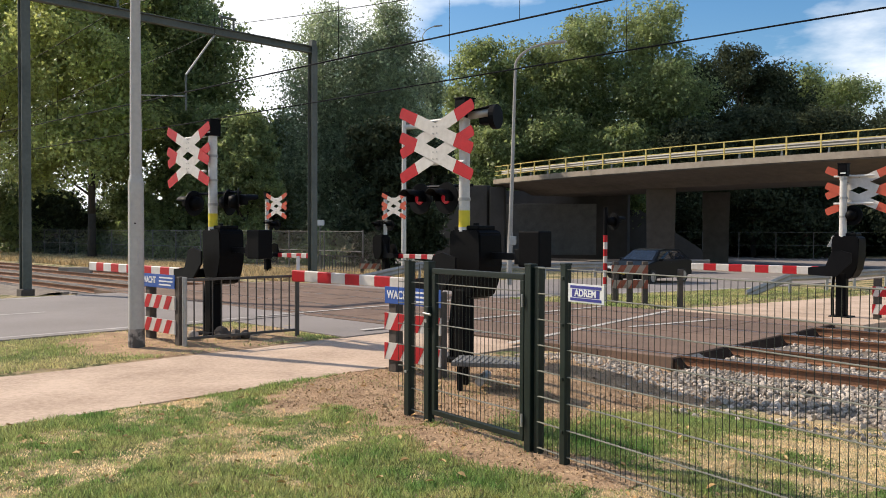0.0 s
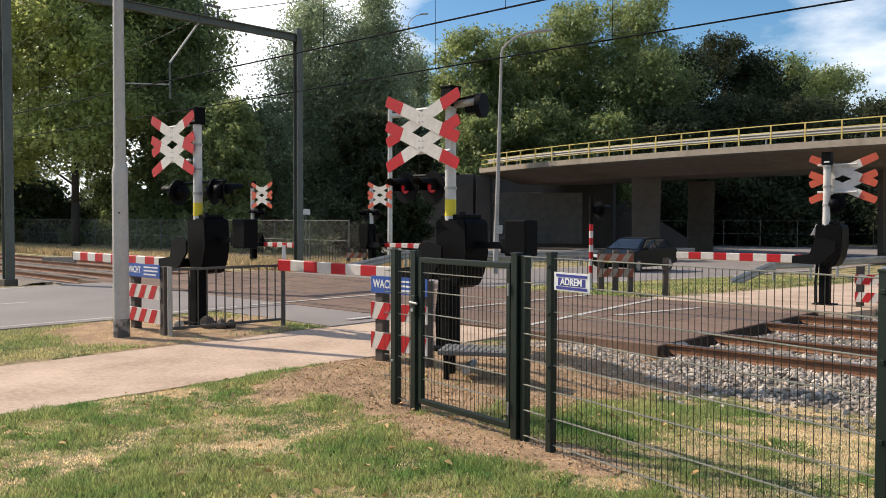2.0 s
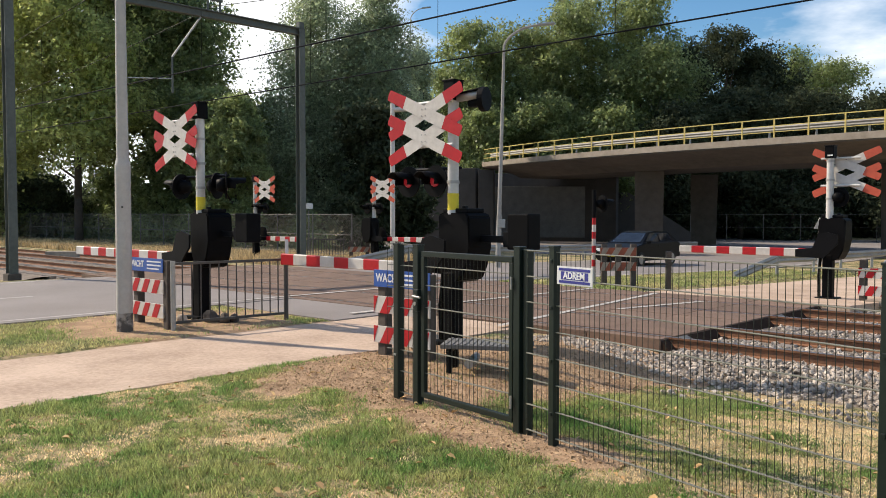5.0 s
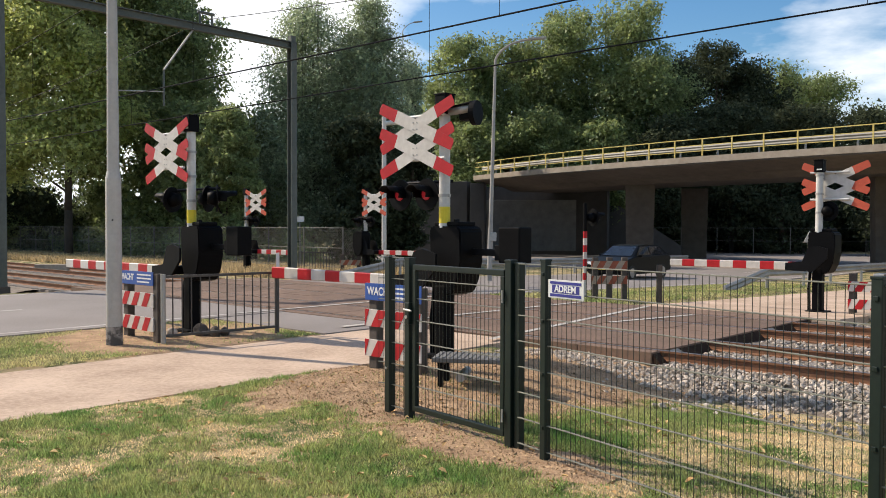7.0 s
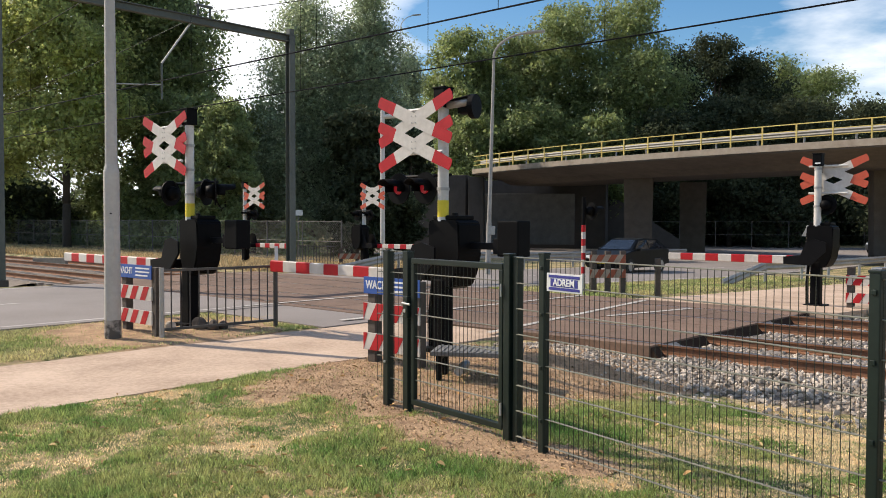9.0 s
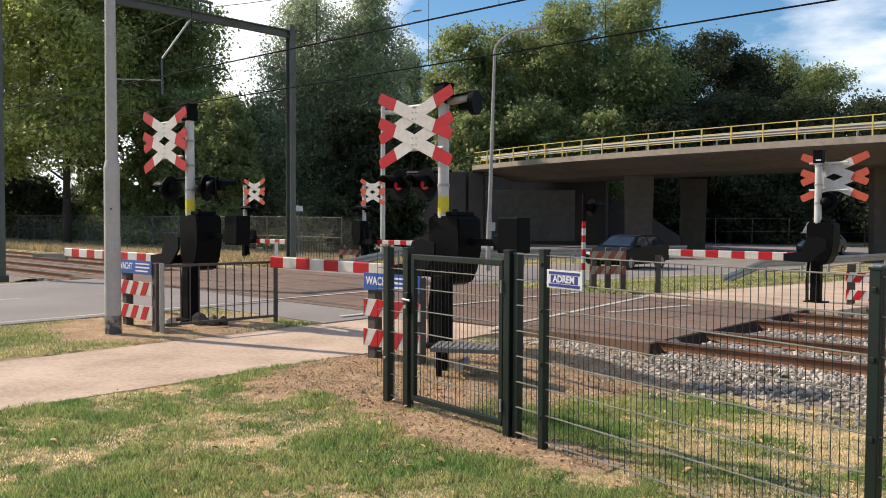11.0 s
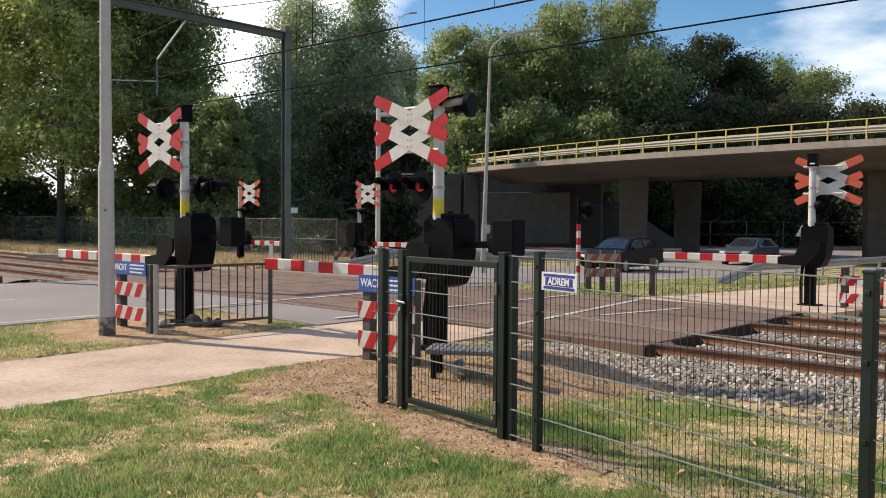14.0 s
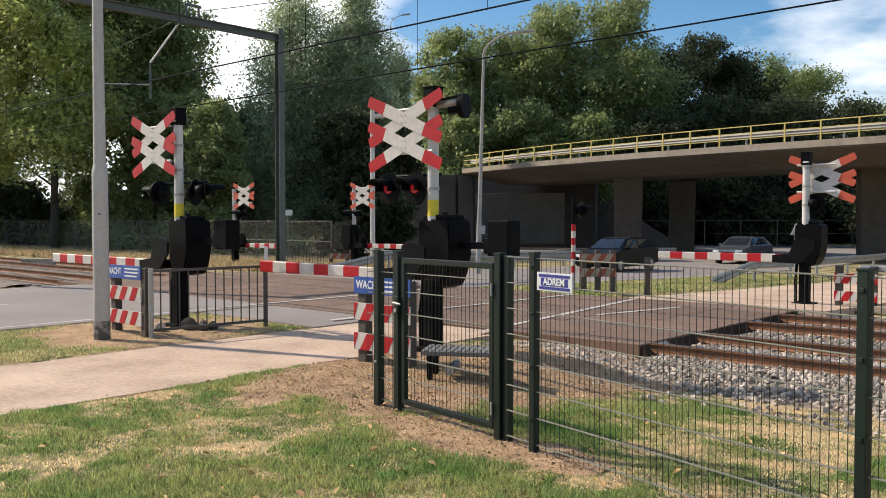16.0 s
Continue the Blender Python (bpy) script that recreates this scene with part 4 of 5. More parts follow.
def build_signal(p, base_z, boom_len, red, label, group="crossing signals", facing=0, boom=True, lights=(), top_lamp=False, boom_z=1.0, start=0.75, r0=0.16, r1=0.2, weight=True, flip=False, cross=(-0.42, -0.135, 0), drop=0.06, band=True):
    """A barrier drive with its post, cross, flashers and boom. Local x follows the tracks, local y the road."""
    turned = 180 if flip else 0
    t = thing("crossing_signal", Matrix.Translation((p[0], p[1], base_z)) @ pose(0, 0, 0, 0, 0, TRACK + facing + turned), label, "railway signal", group)
    bm = B()
    box(bm, (0, 0, 0.03), (0.42, 0.42, 0.06), bev=0.01)
    box(bm, (0, 0, 0.50), (0.21, 0.20, 0.96), bev=0.03)
    tube(bm, (0, 0, 0.9), (0, 0, 1.74), 0.085, seg=16)
    part("pedestal", bm, M_BLACK, t, "black steel pedestal")
    bm = B()
    tube(bm, (0, 0, 1.74), (0, 0, 3.42 - drop), 0.075, 0.073, seg=20)
    post = part("post", bm, M_WHITEPOST, t, "white painted round post", smooth=False)
    if band:
        bm = B()
        tube(bm, (0, 0, 1.80), (0, 0, 2.02), 0.0765, seg=20)
        part("yellow_band", bm, M_YELLOWTAPE, post)
    bm = B()
    box(bm, (0, 0, 3.43 - drop), (0.19, 0.19, 0.26), bev=0.012)
    box(bm, (0, 0, 3.565 - drop), (0.21, 0.21, 0.02), bev=0.006)
    cap = part("top_cap", bm, M_BLACK, post)
    part("cap_label", box(B(), (0.02, -0.097, 3.36 - drop), (0.11, 0.004, 0.03)), M_WARN, cap)
    for z in (2.15, 2.55, 2.95):
        bm = B()
        tube(bm, (0, 0, z), (0, 0, z + 0.04), 0.085, seg=18)
        box(bm, (0.06, 0, z + 0.02), (0.06, 0.04, 0.04))
        part("clamp", bm, M_GALV, post)
    # drive housing with sloping lower front
    bm = B()
    prism(bm, [(-0.20, 1.12), (-0.12, 0.92), (0.06, 0.84), (0.20, 0.88), (0.29, 1.06), (0.33, 1.30), (0.33, 1.71), (0.28, 1.76), (-0.18, 1.76), (-0.22, 1.71)], 0.46, pose(0.02, 0.14, 0))
    bmesh.ops.bevel(bm, geom=bm.edges[:], offset=0.02, segments=2, affect="EDGES")
    drive = part("drive_housing", bm, M_BLACK, t, "black barrier drive housing")
    bm = B()
    box(bm, (0.06, 0.14, 1.79), (0.44, 0.34, 0.06), bev=0.015)
    part("lid", bm, M_BLACK, drive)
    for c_, s_ in (((-0.1, -0.06, 1.70), (0.1, 0.05, 0.06)), ((0.18, 0.04, 1.83), (0.06, 0.06, 0.05))):
        part("lid_lug", box(B(), c_, s_, bev=0.01), M_BLACKMETAL, drive)
    for y in (0.0, 0.28):
        part("hinge_rib", box(B(), (-0.21, y, 1.35), (0.03, 0.05, 0.5), bev=0.008), M_BLACKMETAL, drive)
    if boom:
        for y in (-0.27, 0.27):
            bm = B()
            prism(bm, [(-0.78, boom_z - 0.08), (-0.78, boom_z + 0.08), (-0.42, boom_z + 0.12), (-0.30, boom_z + 0.42), (-0.12, boom_z + 0.46), (0.10, boom_z + 0.40), (0.10, boom_z + 0.20), (-0.20, boom_z - 0.10)], 0.035, pose(max(0.75 - start, 0.0) * 0.4, y, 0))
            part("boom_arm", bm, M_BLACKMETAL, t)
        bm = B()
        box(bm, (0.05 - start, 0, boom_z), (0.18, 0.54, 0.15), bev=0.02)
        part("boom_clamp", bm, M_BLACK, t)
        b_ob = boom_pieces(t, boom_len, r0, r1, start, boom_z)
        if weight:
            part("weight_arm", box(B(), (0.60, 0.18, boom_z + 0.42), (0.62, 0.07, 0.09), bev=0.01), M_BLACKMETAL, t)
            part("weight_bracket", box(B(), (0.80, 0.2, boom_z + 0.42), (0.10, 0.14, 0.2), bev=0.01), M_BLACKMETAL, t)
            part("counterweight", box(B(), (1.00, 0.24, boom_z + 0.52), (0.34, 0.26, 0.46), bev=0.02), M_BLACK, t, "black counterweight block")
    cross_sign(t, cross[0], 3.0 - drop, cross[1], red, cross[2])
    if lights:
        bm = B()
        xs = [l[0] for l in lights]
        tube(bm, (min(xs + [0]) - 0.05, 0.1, 2.36), (max(xs + [0]) + 0.05, 0.1, 2.36), 0.022, seg=8)
        part("light_bar", bm, M_BLACKMETAL, t)
        for x, y, z, turn, lit in lights:
            flasher(t, x, y, z, turn, lit)
    if top_lamp:
        lamp = new("side_lamp")
        lamp.parent = t
        lamp.matrix_local = pose(0.08, 0, 3.27, 0, 0, 0)
        bm = B()
        tube(bm, (0.0, 0, 0), (0.40, 0.06, 0.03), 0.05, 0.06, seg=16)
        part("tube", bm, M_GALV, lamp, "worn metal tube", smooth=True)
        bm = B()
        tube(bm, (0.36, 0.06, -0.04), (0.43, 0.08, -0.04), 0.16, 0.16, seg=24)
        part("backboard", bm, M_BLACK, lamp)
        part("housing", box(B(), (0.26, 0.10, -0.06), (0.26, 0.14, 0.13), bev=0.04), M_BLACK, lamp)
        part("hood", box(B(), (0.22, 0.05, 0.075), (0.36, 0.16, 0.02), ry=-6, bev=0.006), M_BLACK, lamp)
    # cable and feet
    bm = B()
    tube(bm, (-0.17, -0.05, 0.02), (-0.18, -0.05, 0.55), 0.035, seg=8)
    tube(bm, (-0.18, -0.05, 0.55), (-0.16, -0.02, 0.95), 0.03, seg=8)
    part("cable", bm, M_BLACK, t)
    return t


NEAR = "white signal post with red and white crosses and lowered boom"
build_signal((-0.13, 11.3), 0.0, 3.05, M_RED, NEAR, lights=((-0.80, -0.05, 2.19, 0, True), (-0.29, -0.05, 2.19, 0, True)), top_lamp=True, r0=0.15, r1=0.19)
build_signal((-4.33, 13.92), 0.0, 3.95, M_RED, NEAR, lights=((-0.62, 0.0, 2.2, -75, False), (0.36, 0.1, 2.2, 120, False), (0.62, 0.1, 2.2, 150, False)), r0=0.17, r1=0.17, cross=(-0.58, -0.135, 0), drop=0.0)
build_signal((7.85, 18.35), -0.09, 3.15, M_REDFADE, "white signal post seen from behind, with faded crosses", boom_z=1.0, start=0.32, r0=0.19, r1=0.16, lights=((0.15, 0.1, 2.2, 180, False),), cross=(0.28, 0.12, 180), drop=0.27, band=False, weight=False)
build_signal((-8.36, 34.0), -0.24, 2.2, M_REDFADE, "distant white signal post with red and white crosses", flip=True, lights=((-0.5, -0.1, 2.2, 180, False), (-0.1, -0.1, 2.2, 180, False)), weight=False, cross=(-0.80, 0.12, 180), band=False)
build_signal((-3.5, 33.4), -0.24, 2.6, M_REDFADE, "distant white signal post with red and white crosses", flip=True, lights=((0.3, 0.1, 2.2, 180, False), (-0.4, 0.1, 2.2, 180, False)), weight=False, cross=(-0.6, 0.12, 180), band=False)

# ---- barriers beside the path ----


def stripes(parent, x0, x1, z0, z1, y, lean=1, name="striped_board", red=None, white=None):
    """A white plank with slanting red bands."""
    bd = part(name, box(B(), ((x0 + x1) / 2, y, (z0 + z1) / 2), (x1 - x0, 0.024, z1 - z0), bev=0.003), white or M_WHITE, parent, "red and white striped board")
    h = z1 - z0
    x = x0 - h
    step = 0.32
    while x < x1:
        pts = [(x, z0), (x + step / 2, z0), (x + step / 2 + h * 0.6 * lean, z1), (x + h * 0.6 * lean, z1)]
        pts = [(min(max(px, x0 + 0.002), x1 - 0.002), pz) for px, pz in pts]
        if max(p[0] for p in pts) - min(p[0] for p in pts) > 0.03:
            bm = B()
            prism(bm, pts, 0.006, pose(0, y - 0.0135, 0))
            bmesh.ops.remove_doubles(bm, verts=bm.verts[:], dist=0.0005)
            part("red_stripe", bm, red or M_RED, bd)
        x += step
    return bd


def build_board(p, ang, w, post_x, label, sign=True, lean=1, h=1.08, text=1.0, red=None, white=None, lift=0.0):
    t = thing("warning_barrier", Matrix.Translation(p) @ pose(0, 0, 0, 0, 0, ang), label, "barrier", "boards beside the crossing")
    for x in post_x:
        bm = B()
        box(bm, (x, 0.07, h / 2 - 0.1), (0.14, 0.12, h + 0.1), bev=0.012)
        part("wooden_post", bm, M_WOOD, t)
    stripes(t, 0, w, 0.52 + lift, 0.73 + lift, 0, lean, red=red, white=white)
    stripes(t, 0, w, 0.15 + lift, 0.36 + lift, 0, lean, red=red, white=white)
    if sign:
        bm = B()
        box(bm, (w / 2, -0.005, 0.95), (w, 0.012, 0.21), bev=0.003)
        bd = part("text_board", bm, M_BLUE, t, "blue board with white lettering")
        words("lettering", "WACHT", 0.14, M_LETTER, bd, pose(w * 0.27, -0.0125, 0.955, 90, 0, 0) @ Matrix.Diagonal((0.62 * text, 1, 1, 1)))
        for i, (x0, x1) in enumerate(((0.56, 0.95), (0.56, 0.95), (0.56, 0.9))):
            bm = B()
            box(bm, ((x0 + x1) / 2 * w, -0.0125, 1.005 - 0.055 * i), ((x1 - x0) * w, 0.003, 0.022))
            part("text_bar", bm, M_LETTER, bd)
    return t


# beside the path, by the gate
pA0 = Vector((-1.10, 10.52, 0))
build_board(pA0, -42, 0.97, (0.12, 0.88), "blue and striped warning boards on wooden posts by the gate", text=1.35)
# beyond the lamp column
pB0 = Vector((-5.36, 13.46, 0))
build_board(pB0, -42, 1.10, (0.20, 1.13), "blue and striped warning boards on dark posts beside the road", text=1.35)


def build_railing():
    p, q = Vector((-4.36, 12.62, 0)), Vector((-2.93, 13.95, 0))
    t = thing("railing", Matrix.Translation(p) @ pose(0, 0, 0, 0, 0, rz_of(p, q)), "dark grey steel railing with upright bars beside the path", "railing")
    L = (q - p).length
    for x, w in ((0, 0.05), (L, 0.05)):
        bm = B()
        tube(bm, (x, 0, -0.2), (x, 0, 1.08 if x else 1.03), w * 0.75, seg=12)
        part("post", bm, M_RAILING if x else M_GALV, t)
    for z in (0.99, 0.10):
        bm = B()
        box(bm, (L / 2, 0, z), (L, 0.04, 0.04), bev=0.005)
        part("rail", bm, M_RAILING, t)
    bm = B()
    tube(bm, (0, 0, 0.1), (0, 0, 0.99), 0.011, seg=8)
    bar = mesh_of("bar", bm, M_RAILING)
    for i in range(1, 13):
        piece("bar", bar, t, pose(L * i / 13, 0, 0))
    # small plate on the far post
    bm = B()
    box(bm, (L, -0.03, 1.18), (0.06, 0.01, 0.28), bev=0.003)
    part("plate", bm, M_WARN, t)
    return t


build_railing()


def build_column():
    t = thing("lamp_column", pose(-5.03, 12.45, 0), "pale painted steel lamp column with worn dark foot", "lamp column")
    bm = B()
    tube(bm, (0, 0, -0.3), (0, 0, 2.45), 0.118, 0.112, seg=24)
    part("base_section", bm, M_POLE, t)
    bm = B()
    tube(bm, (0, 0, -0.02), (0, 0, 0.27), 0.1205, 0.120, seg=24)
    part("foot_coating", bm, M_POLEBASE, t, "chipped dark coating on the foot")
    bm = B()
    tube(bm, (0, 0, 2.45), (0, 0, 2.56), 0.112, 0.088, seg=24)
    part("shoulder", bm, M_POLE, t)
    bm = B()
    tube(bm, (0, 0, 2.56), (0, 0, 8.2), 0.088, 0.055, seg=24)
    part("shaft", bm, M_POLE, t)
    bm = B()
    box(bm, (0.035, -0.107, 1.42), (0.085, 0.02, 0.40), bev=0.008)
    part("inspection_door", bm, M_POLE, t)
    bm = B()
    tube(bm, (0.03, -0.12, 1.84), (0.03, -0.10, 1.84), 0.012, seg=8)
    part("lock", bm, M_BLACK, t)
    bm = B()
    tube(bm, (0, 0, 8.2), (-1.2, -0.6, 8.5), 0.045, 0.035, seg=10)
    part("arm", bm, M_POLE, t)
    return t


build_column()


def street_lamp(x, y, z, h, reach, ang, label, r=0.075, mat_=None, tilt=0):
    mat_ = mat_ or M_GALV
    t = thing("street_lamp", pose(x, y, z, 0, tilt, ang), label, "street lamp", "street lamps")
    bm = B()
    tube(bm, (0, 0, -0.2), (0, 0, h * 0.22), r * 1.25, r * 1.2, 14)
    tube(bm, (0, 0, h * 0.22), (0, 0, h - 0.8), r, r * 0.6, 14)
    prev = Vector((0, 0, h - 0.8))
    for i in range(1, 9):
        k = i / 8
        q = Vector((reach * k ** 1.6, 0, h - 0.8 + 0.8 * math.sin(k * 1.4)))
        tube(bm, prev, q, r * 0.58, r * 0.5, 10)
        prev = q
    part("pole", bm, mat_, t)
    bm = B()
    box(bm, prev + Vector((0.28, 0, 0.05)), (0.66, 0.2, 0.09), ry=-6, bev=0.03)
    part("lamp_head", bm, M_GALV, t)
    return t


lampA = street_lamp(1.28, 31.0, -0.25, 8.85, 1.2, 0, "slender grey steel street lamp with a curved arm", r=0.08, tilt=1.4, mat_=M_DULL)
bm = B()
box(bm, (0.10, -0.05, 1.65), (0.24, 0.12, 0.32), bev=0.02)
part("junction_box", bm, M_GALV, lampA)
street_lamp(-3.95, 64.0, -0.3, 17.4, 0.9, 0, "tall slim street lamp between the trees", r=0.06)


def build_white_pole():
    t = thing("white_post", pose(-3.2, 38.6, -0.3), "white steel post with a short side arm", "post")
    bm = B()
    tube(bm, (0, 0, -0.2), (0, 0, 7.05), 0.115, 0.1, 14)
    part("shaft", bm, M_WHITEPOST, t)
    bm = B()
    tube(bm, (0, 0, 6.75), (1.05, 0, 6.82), 0.11, 0.11, 10)
    part("arm", bm, M_WHITEPOST, t)
    return t


build_white_pole()


def build_striped_post():
    """A slim pole with red and white bands and a small black lamp on top."""
    d = 21.4
    t = thing("striped_pole", pose(231.0 / 1500 * d, d, -0.1), "slim pole with red and white bands and a black top lamp", "signal pole")
    for i in range(8):
        z0, z1 = 0.35 + 0.175 * i, 0.35 + 0.175 * (i + 1)
        bm = B()
        tube(bm, (0, 0, z0), (0, 0, z1), 0.052, seg=14)
        part("red_band" if i % 2 else "white_band", bm, M_RED if i % 2 else M_WHITE, t)
    bm = B()
    tube(bm, (0, 0, -0.1), (0, 0, 0.35), 0.052, seg=14)
    part("foot", bm, M_WHITEPOST, t)
    bm = B()
    tube(bm, (0, 0, 1.75), (0, 0, 2.45), 0.05, seg=14)
    part("upper_tube", bm, M_BLACK, t)
    flasher(t, 0.22, 0.05, 2.1, 120, False)
    return t


build_striped_post()

# boards and posts across the tracks
build_board(Vector((3.42, 21.2, -0.12)), 4, 0.92, (0.12, 0.48, 0.86), "weathered striped boards on wooden posts across the tracks", sign=False, h=1.17, lift=0.30, red=M_DIRTYRED, white=M_DIRTYWHITE)
build_board(Vector((-4.55, 33.6, -0.3)), 0, 0.85, (0.1, 0.75), "striped boards on posts across the road", sign=False, h=1.0, red=M_DIRTYRED, white=M_DIRTYWHITE)
build_board(Vector((8.28, 17.9, -0.1)), -42, 0.85, (0.08, 0.75), "striped boards on wooden posts beside the far signal", sign=False, h=0.95)
for x, y, h in ((5.05, 20.9, 0.95),):
    t_ = thing("wooden_post", pose(x, y, -0.12), "weathered dark wooden post in the verge", "post")
    bm = B()
    box(bm, (0, 0, h / 2 - 0.1), (0.13, 0.13, h + 0.2), bev=0.015)
    part("post", bm, M_WOOD, t_)


def guard_rail(pts, label):
    t = thing("crash_barrier", Matrix.Identity(4), label, "crash barrier", "barriers beside the road")
    for p, q in zip(pts, pts[1:]):
        p, q = Vector(p), Vector(q)
        d = (q - p)
        s = Vector((d.y, -d.x, 0)).normalized()
        bm = B()
        ring = []
        for e in (p, q):
            ring.append([bm.verts.new(e + s * o + Vector((0, 0, z))) for o, z in ((0, -0.155), (0.06, -0.08), (0.0, 0), (0.06, 0.08), (0, 0.155), (-0.02, 0.155), (-0.02, -0.155))])
        for i in range(7):
            bm.faces.new((ring[0][i], ring[0][(i + 1) % 7], ring[1][(i + 1) % 7], ring[1][i]))
        bm.faces.new(ring[0]); bm.faces.new(ring[1][::-1])
        part("beam", bm, M_DULL, t)
        if p.z > 0.05 + fall(p.dot(N)):
            bm = B()
            g = fall(Vector((p.x, p.y, 0)).dot(N))
            box(bm, (p.x, p.y, (p.z + g) / 2 - 0.1), (0.1, 0.06, p.z - g + 0.3))
            part("post", bm, M_GALV, t)
    return t


def along(a, bs, ramp_in=True):
    pts = []
    for i, b in enumerate(bs):
        z = fall(b) + (0.02 if (i == 0 and ramp_in) else 0.58)
        pts.append(at(a, b, z))
    return pts


guard_rail(along(-11.7, [26.0, 29.5, 33, 36, 40, 44, 48, 52, 60, 70]), "galvanised steel crash barrier sloping down at its end")
guard_rail(along(-23.4, [19.5, 23.0, 27, 31, 35, 39, 43, 47]), "galvanised steel crash barrier along the far road")

# ---- overhead line ----
MA, MB = at(-24.4, 18.6), at(-24.4, 8.8)


def build_portal():
    t = thing("overhead_line_portal", Matrix.Identity(4), "dark green steel portal over the tracks carrying the wires", "railway mast")
    for p, nm in ((MA, "mast"), (MB, "mast")):
        bm = B()
        for s in (-0.115, 0.115):
            box(bm, (p.x + s * U.x, p.y + s * U.y, 4.02), (0.02, 0.24, 8.44), rz=TRACK)
        box(bm, (p.x, p.y, 4.02), (0.23, 0.02, 8.44), rz=TRACK)
        m_ob = part(nm, bm, M_MAST, t)
        bm = B()
        box(bm, (p.x, p.y, -0.05), (0.36, 0.36, 0.3), rz=TRACK, bev=0.02)
        part("foot", bm, M_WOOD, m_ob)
        bm = B()
        box(bm, (p.x, p.y, 8.34), (0.2, 0.2, 0.3), rz=TRACK)
        part("head_cap", bm, M_MAST, m_ob)
    mid = (MA + MB) / 2
    bm = B()
    box(bm, (mid.x, mid.y, 8.27), (0.2, (MA - MB).length + 0.3, 0.03), rz=TRACK)
    box(bm, (mid.x, mid.y, 8.05), (0.2, (MA - MB).length + 0.3, 0.03), rz=TRACK)
    box(bm, (mid.x, mid.y, 8.16), (0.03, (MA - MB).length + 0.3, 0.22), rz=TRACK)
    part("beam", bm, M_MAST, t)
    # insulator saddle and drop arms
    for b in (11.67, 15.15):
        p = at(-24.4, b)
        bm = B()
        for s in (-0.22, 0.22):
            q = at(-24.4, b + s)
            tube(bm, (q.x, q.y, 8.27), (q.x, q.y, 8.66), 0.04, seg=8)
        q0, q1 = at(-24.4, b - 0.3, 8.66), at(-24.4, b + 0.3, 8.66)
        tube(bm, q0, q1, 0.05, seg=8)
        part("saddle", bm, M_MAST, t)
        if b < 14:
            continue
        bm = B()
        tube(bm, at(-24.4, b - 0.45, 8.08), at(-24.4, b - 1.5, 6.62), 0.034, seg=8)
        part("drop_arm", bm, M_GALV, t, "pale steel drop arm")
        bm = B()
        tube(bm, at(-24.4, b - 1.5, 6.62), at(-24.4, b - 1.5, 5.5), 0.035, seg=8)
        part("hanger", bm, M_MAST, t)
        bm = B()
        tube(bm, at(-24.4, b - 1.5, 5.95), at(-24.4, b - 3.3, 5.78), 0.018, seg=6)
        part("steady_arm", bm, M_GALV, t)
    return t


build_portal()


def build_wires():
    for b in (11.67, 15.15):
        t = thing("overhead_wires", Matrix.Identity(4), "black contact wire and carrier wire above the track", "overhead wire", "wires above the tracks")
        spans = [(-84.4, -24.4), (-24.4, 35.6)]
        for a0, a1 in spans:
            k = 24
            bm = B()
            pts = [at(a0 + (a1 - a0) * i / k, b, 6.9 + 1.55 * (2 * i / k - 1) ** 2) for i in range(k + 1)]
            cable(bm, pts, 0.012)
            part("carrier_wire", bm, M_BLACK, t)
            bm = B()
            tube(bm, at(a0, b, 5.45), at(a1, b, 5.45), 0.017, seg=6)
            part("contact_wire", bm, M_BLACK, t)
            for i in range(2, k - 1, 2):
                bm = B()
                tube(bm, pts[i], Vector((pts[i].x, pts[i].y, 5.45)), 0.006, seg=4)
                part("dropper", bm, M_BLACK, t)


build_wires()

# ---- mesh fence along the far side of the tracks ----


def build_chain_link():
    t = thing("chain_link_fence", Matrix.Translation(at(-27, 23.2)) @ pose(0, 0, 0, 0, 0, TRACK), "rusty grey wire mesh fence on thin posts", "fence")
    bm = B()
    tube(bm, (0, 0, -0.5), (0, 0, 1.8), 0.03, seg=8)
    post = mesh_of("post", bm, M_CLINK)
    for i in range(22):
        piece("post", post, t, pose(-2.6 * i, 0, -0.05))
    for z in (1.75, 0.9, 0.1):
        bm = B()
        tube(bm, (0, 0, z - 0.05), (-55, 0, z - 0.05), 0.016, seg=6)
        part("line_wire", bm, M_CLINK, t)
    # woven mesh as crossing slanted wires
    verts, faces, c = [], [], 0
    w = 0.006
    for s in (1, -1):
        x = -56.8
        while x < 1.7:
            x0, x1 = x, x + 1.7
            z0, z1 = (0.0, 1.7) if s > 0 else (1.7, 0.0)
            ax, az = x0, z0
            bx, bz = x1, z1
            if 0 >= bx >= -55 or 0 >= ax >= -55:
                verts += [(ax - w, 0.002 * s, az), (ax + w, 0.002 * s, az), (bx + w, 0.002 * s, bz), (bx - w, 0.002 * s, bz)]
                faces.append((c, c + 1, c + 2, c + 3))
                c += 4
            x += 0.12
    ob = raw("woven_mesh", verts, faces, M_CLINK)
    ob.parent = t
    tagged(ob, kind="stuff")
    return t


build_chain_link()
t_ = thing("warning_plate", pose(-7.3, 40.0, -0.4), "small white plate on a thin post by the fence", "sign")
bm = B(); tube(bm, (0, 0, 0), (0, 0, 2.7), 0.04, seg=8); part("post", bm, M_MAST, t_)
bm = B(); box(bm, (0, -0.05, 2.5), (0.42, 0.02, 0.26), bev=0.01); part("plate", bm, M_WARN, t_)


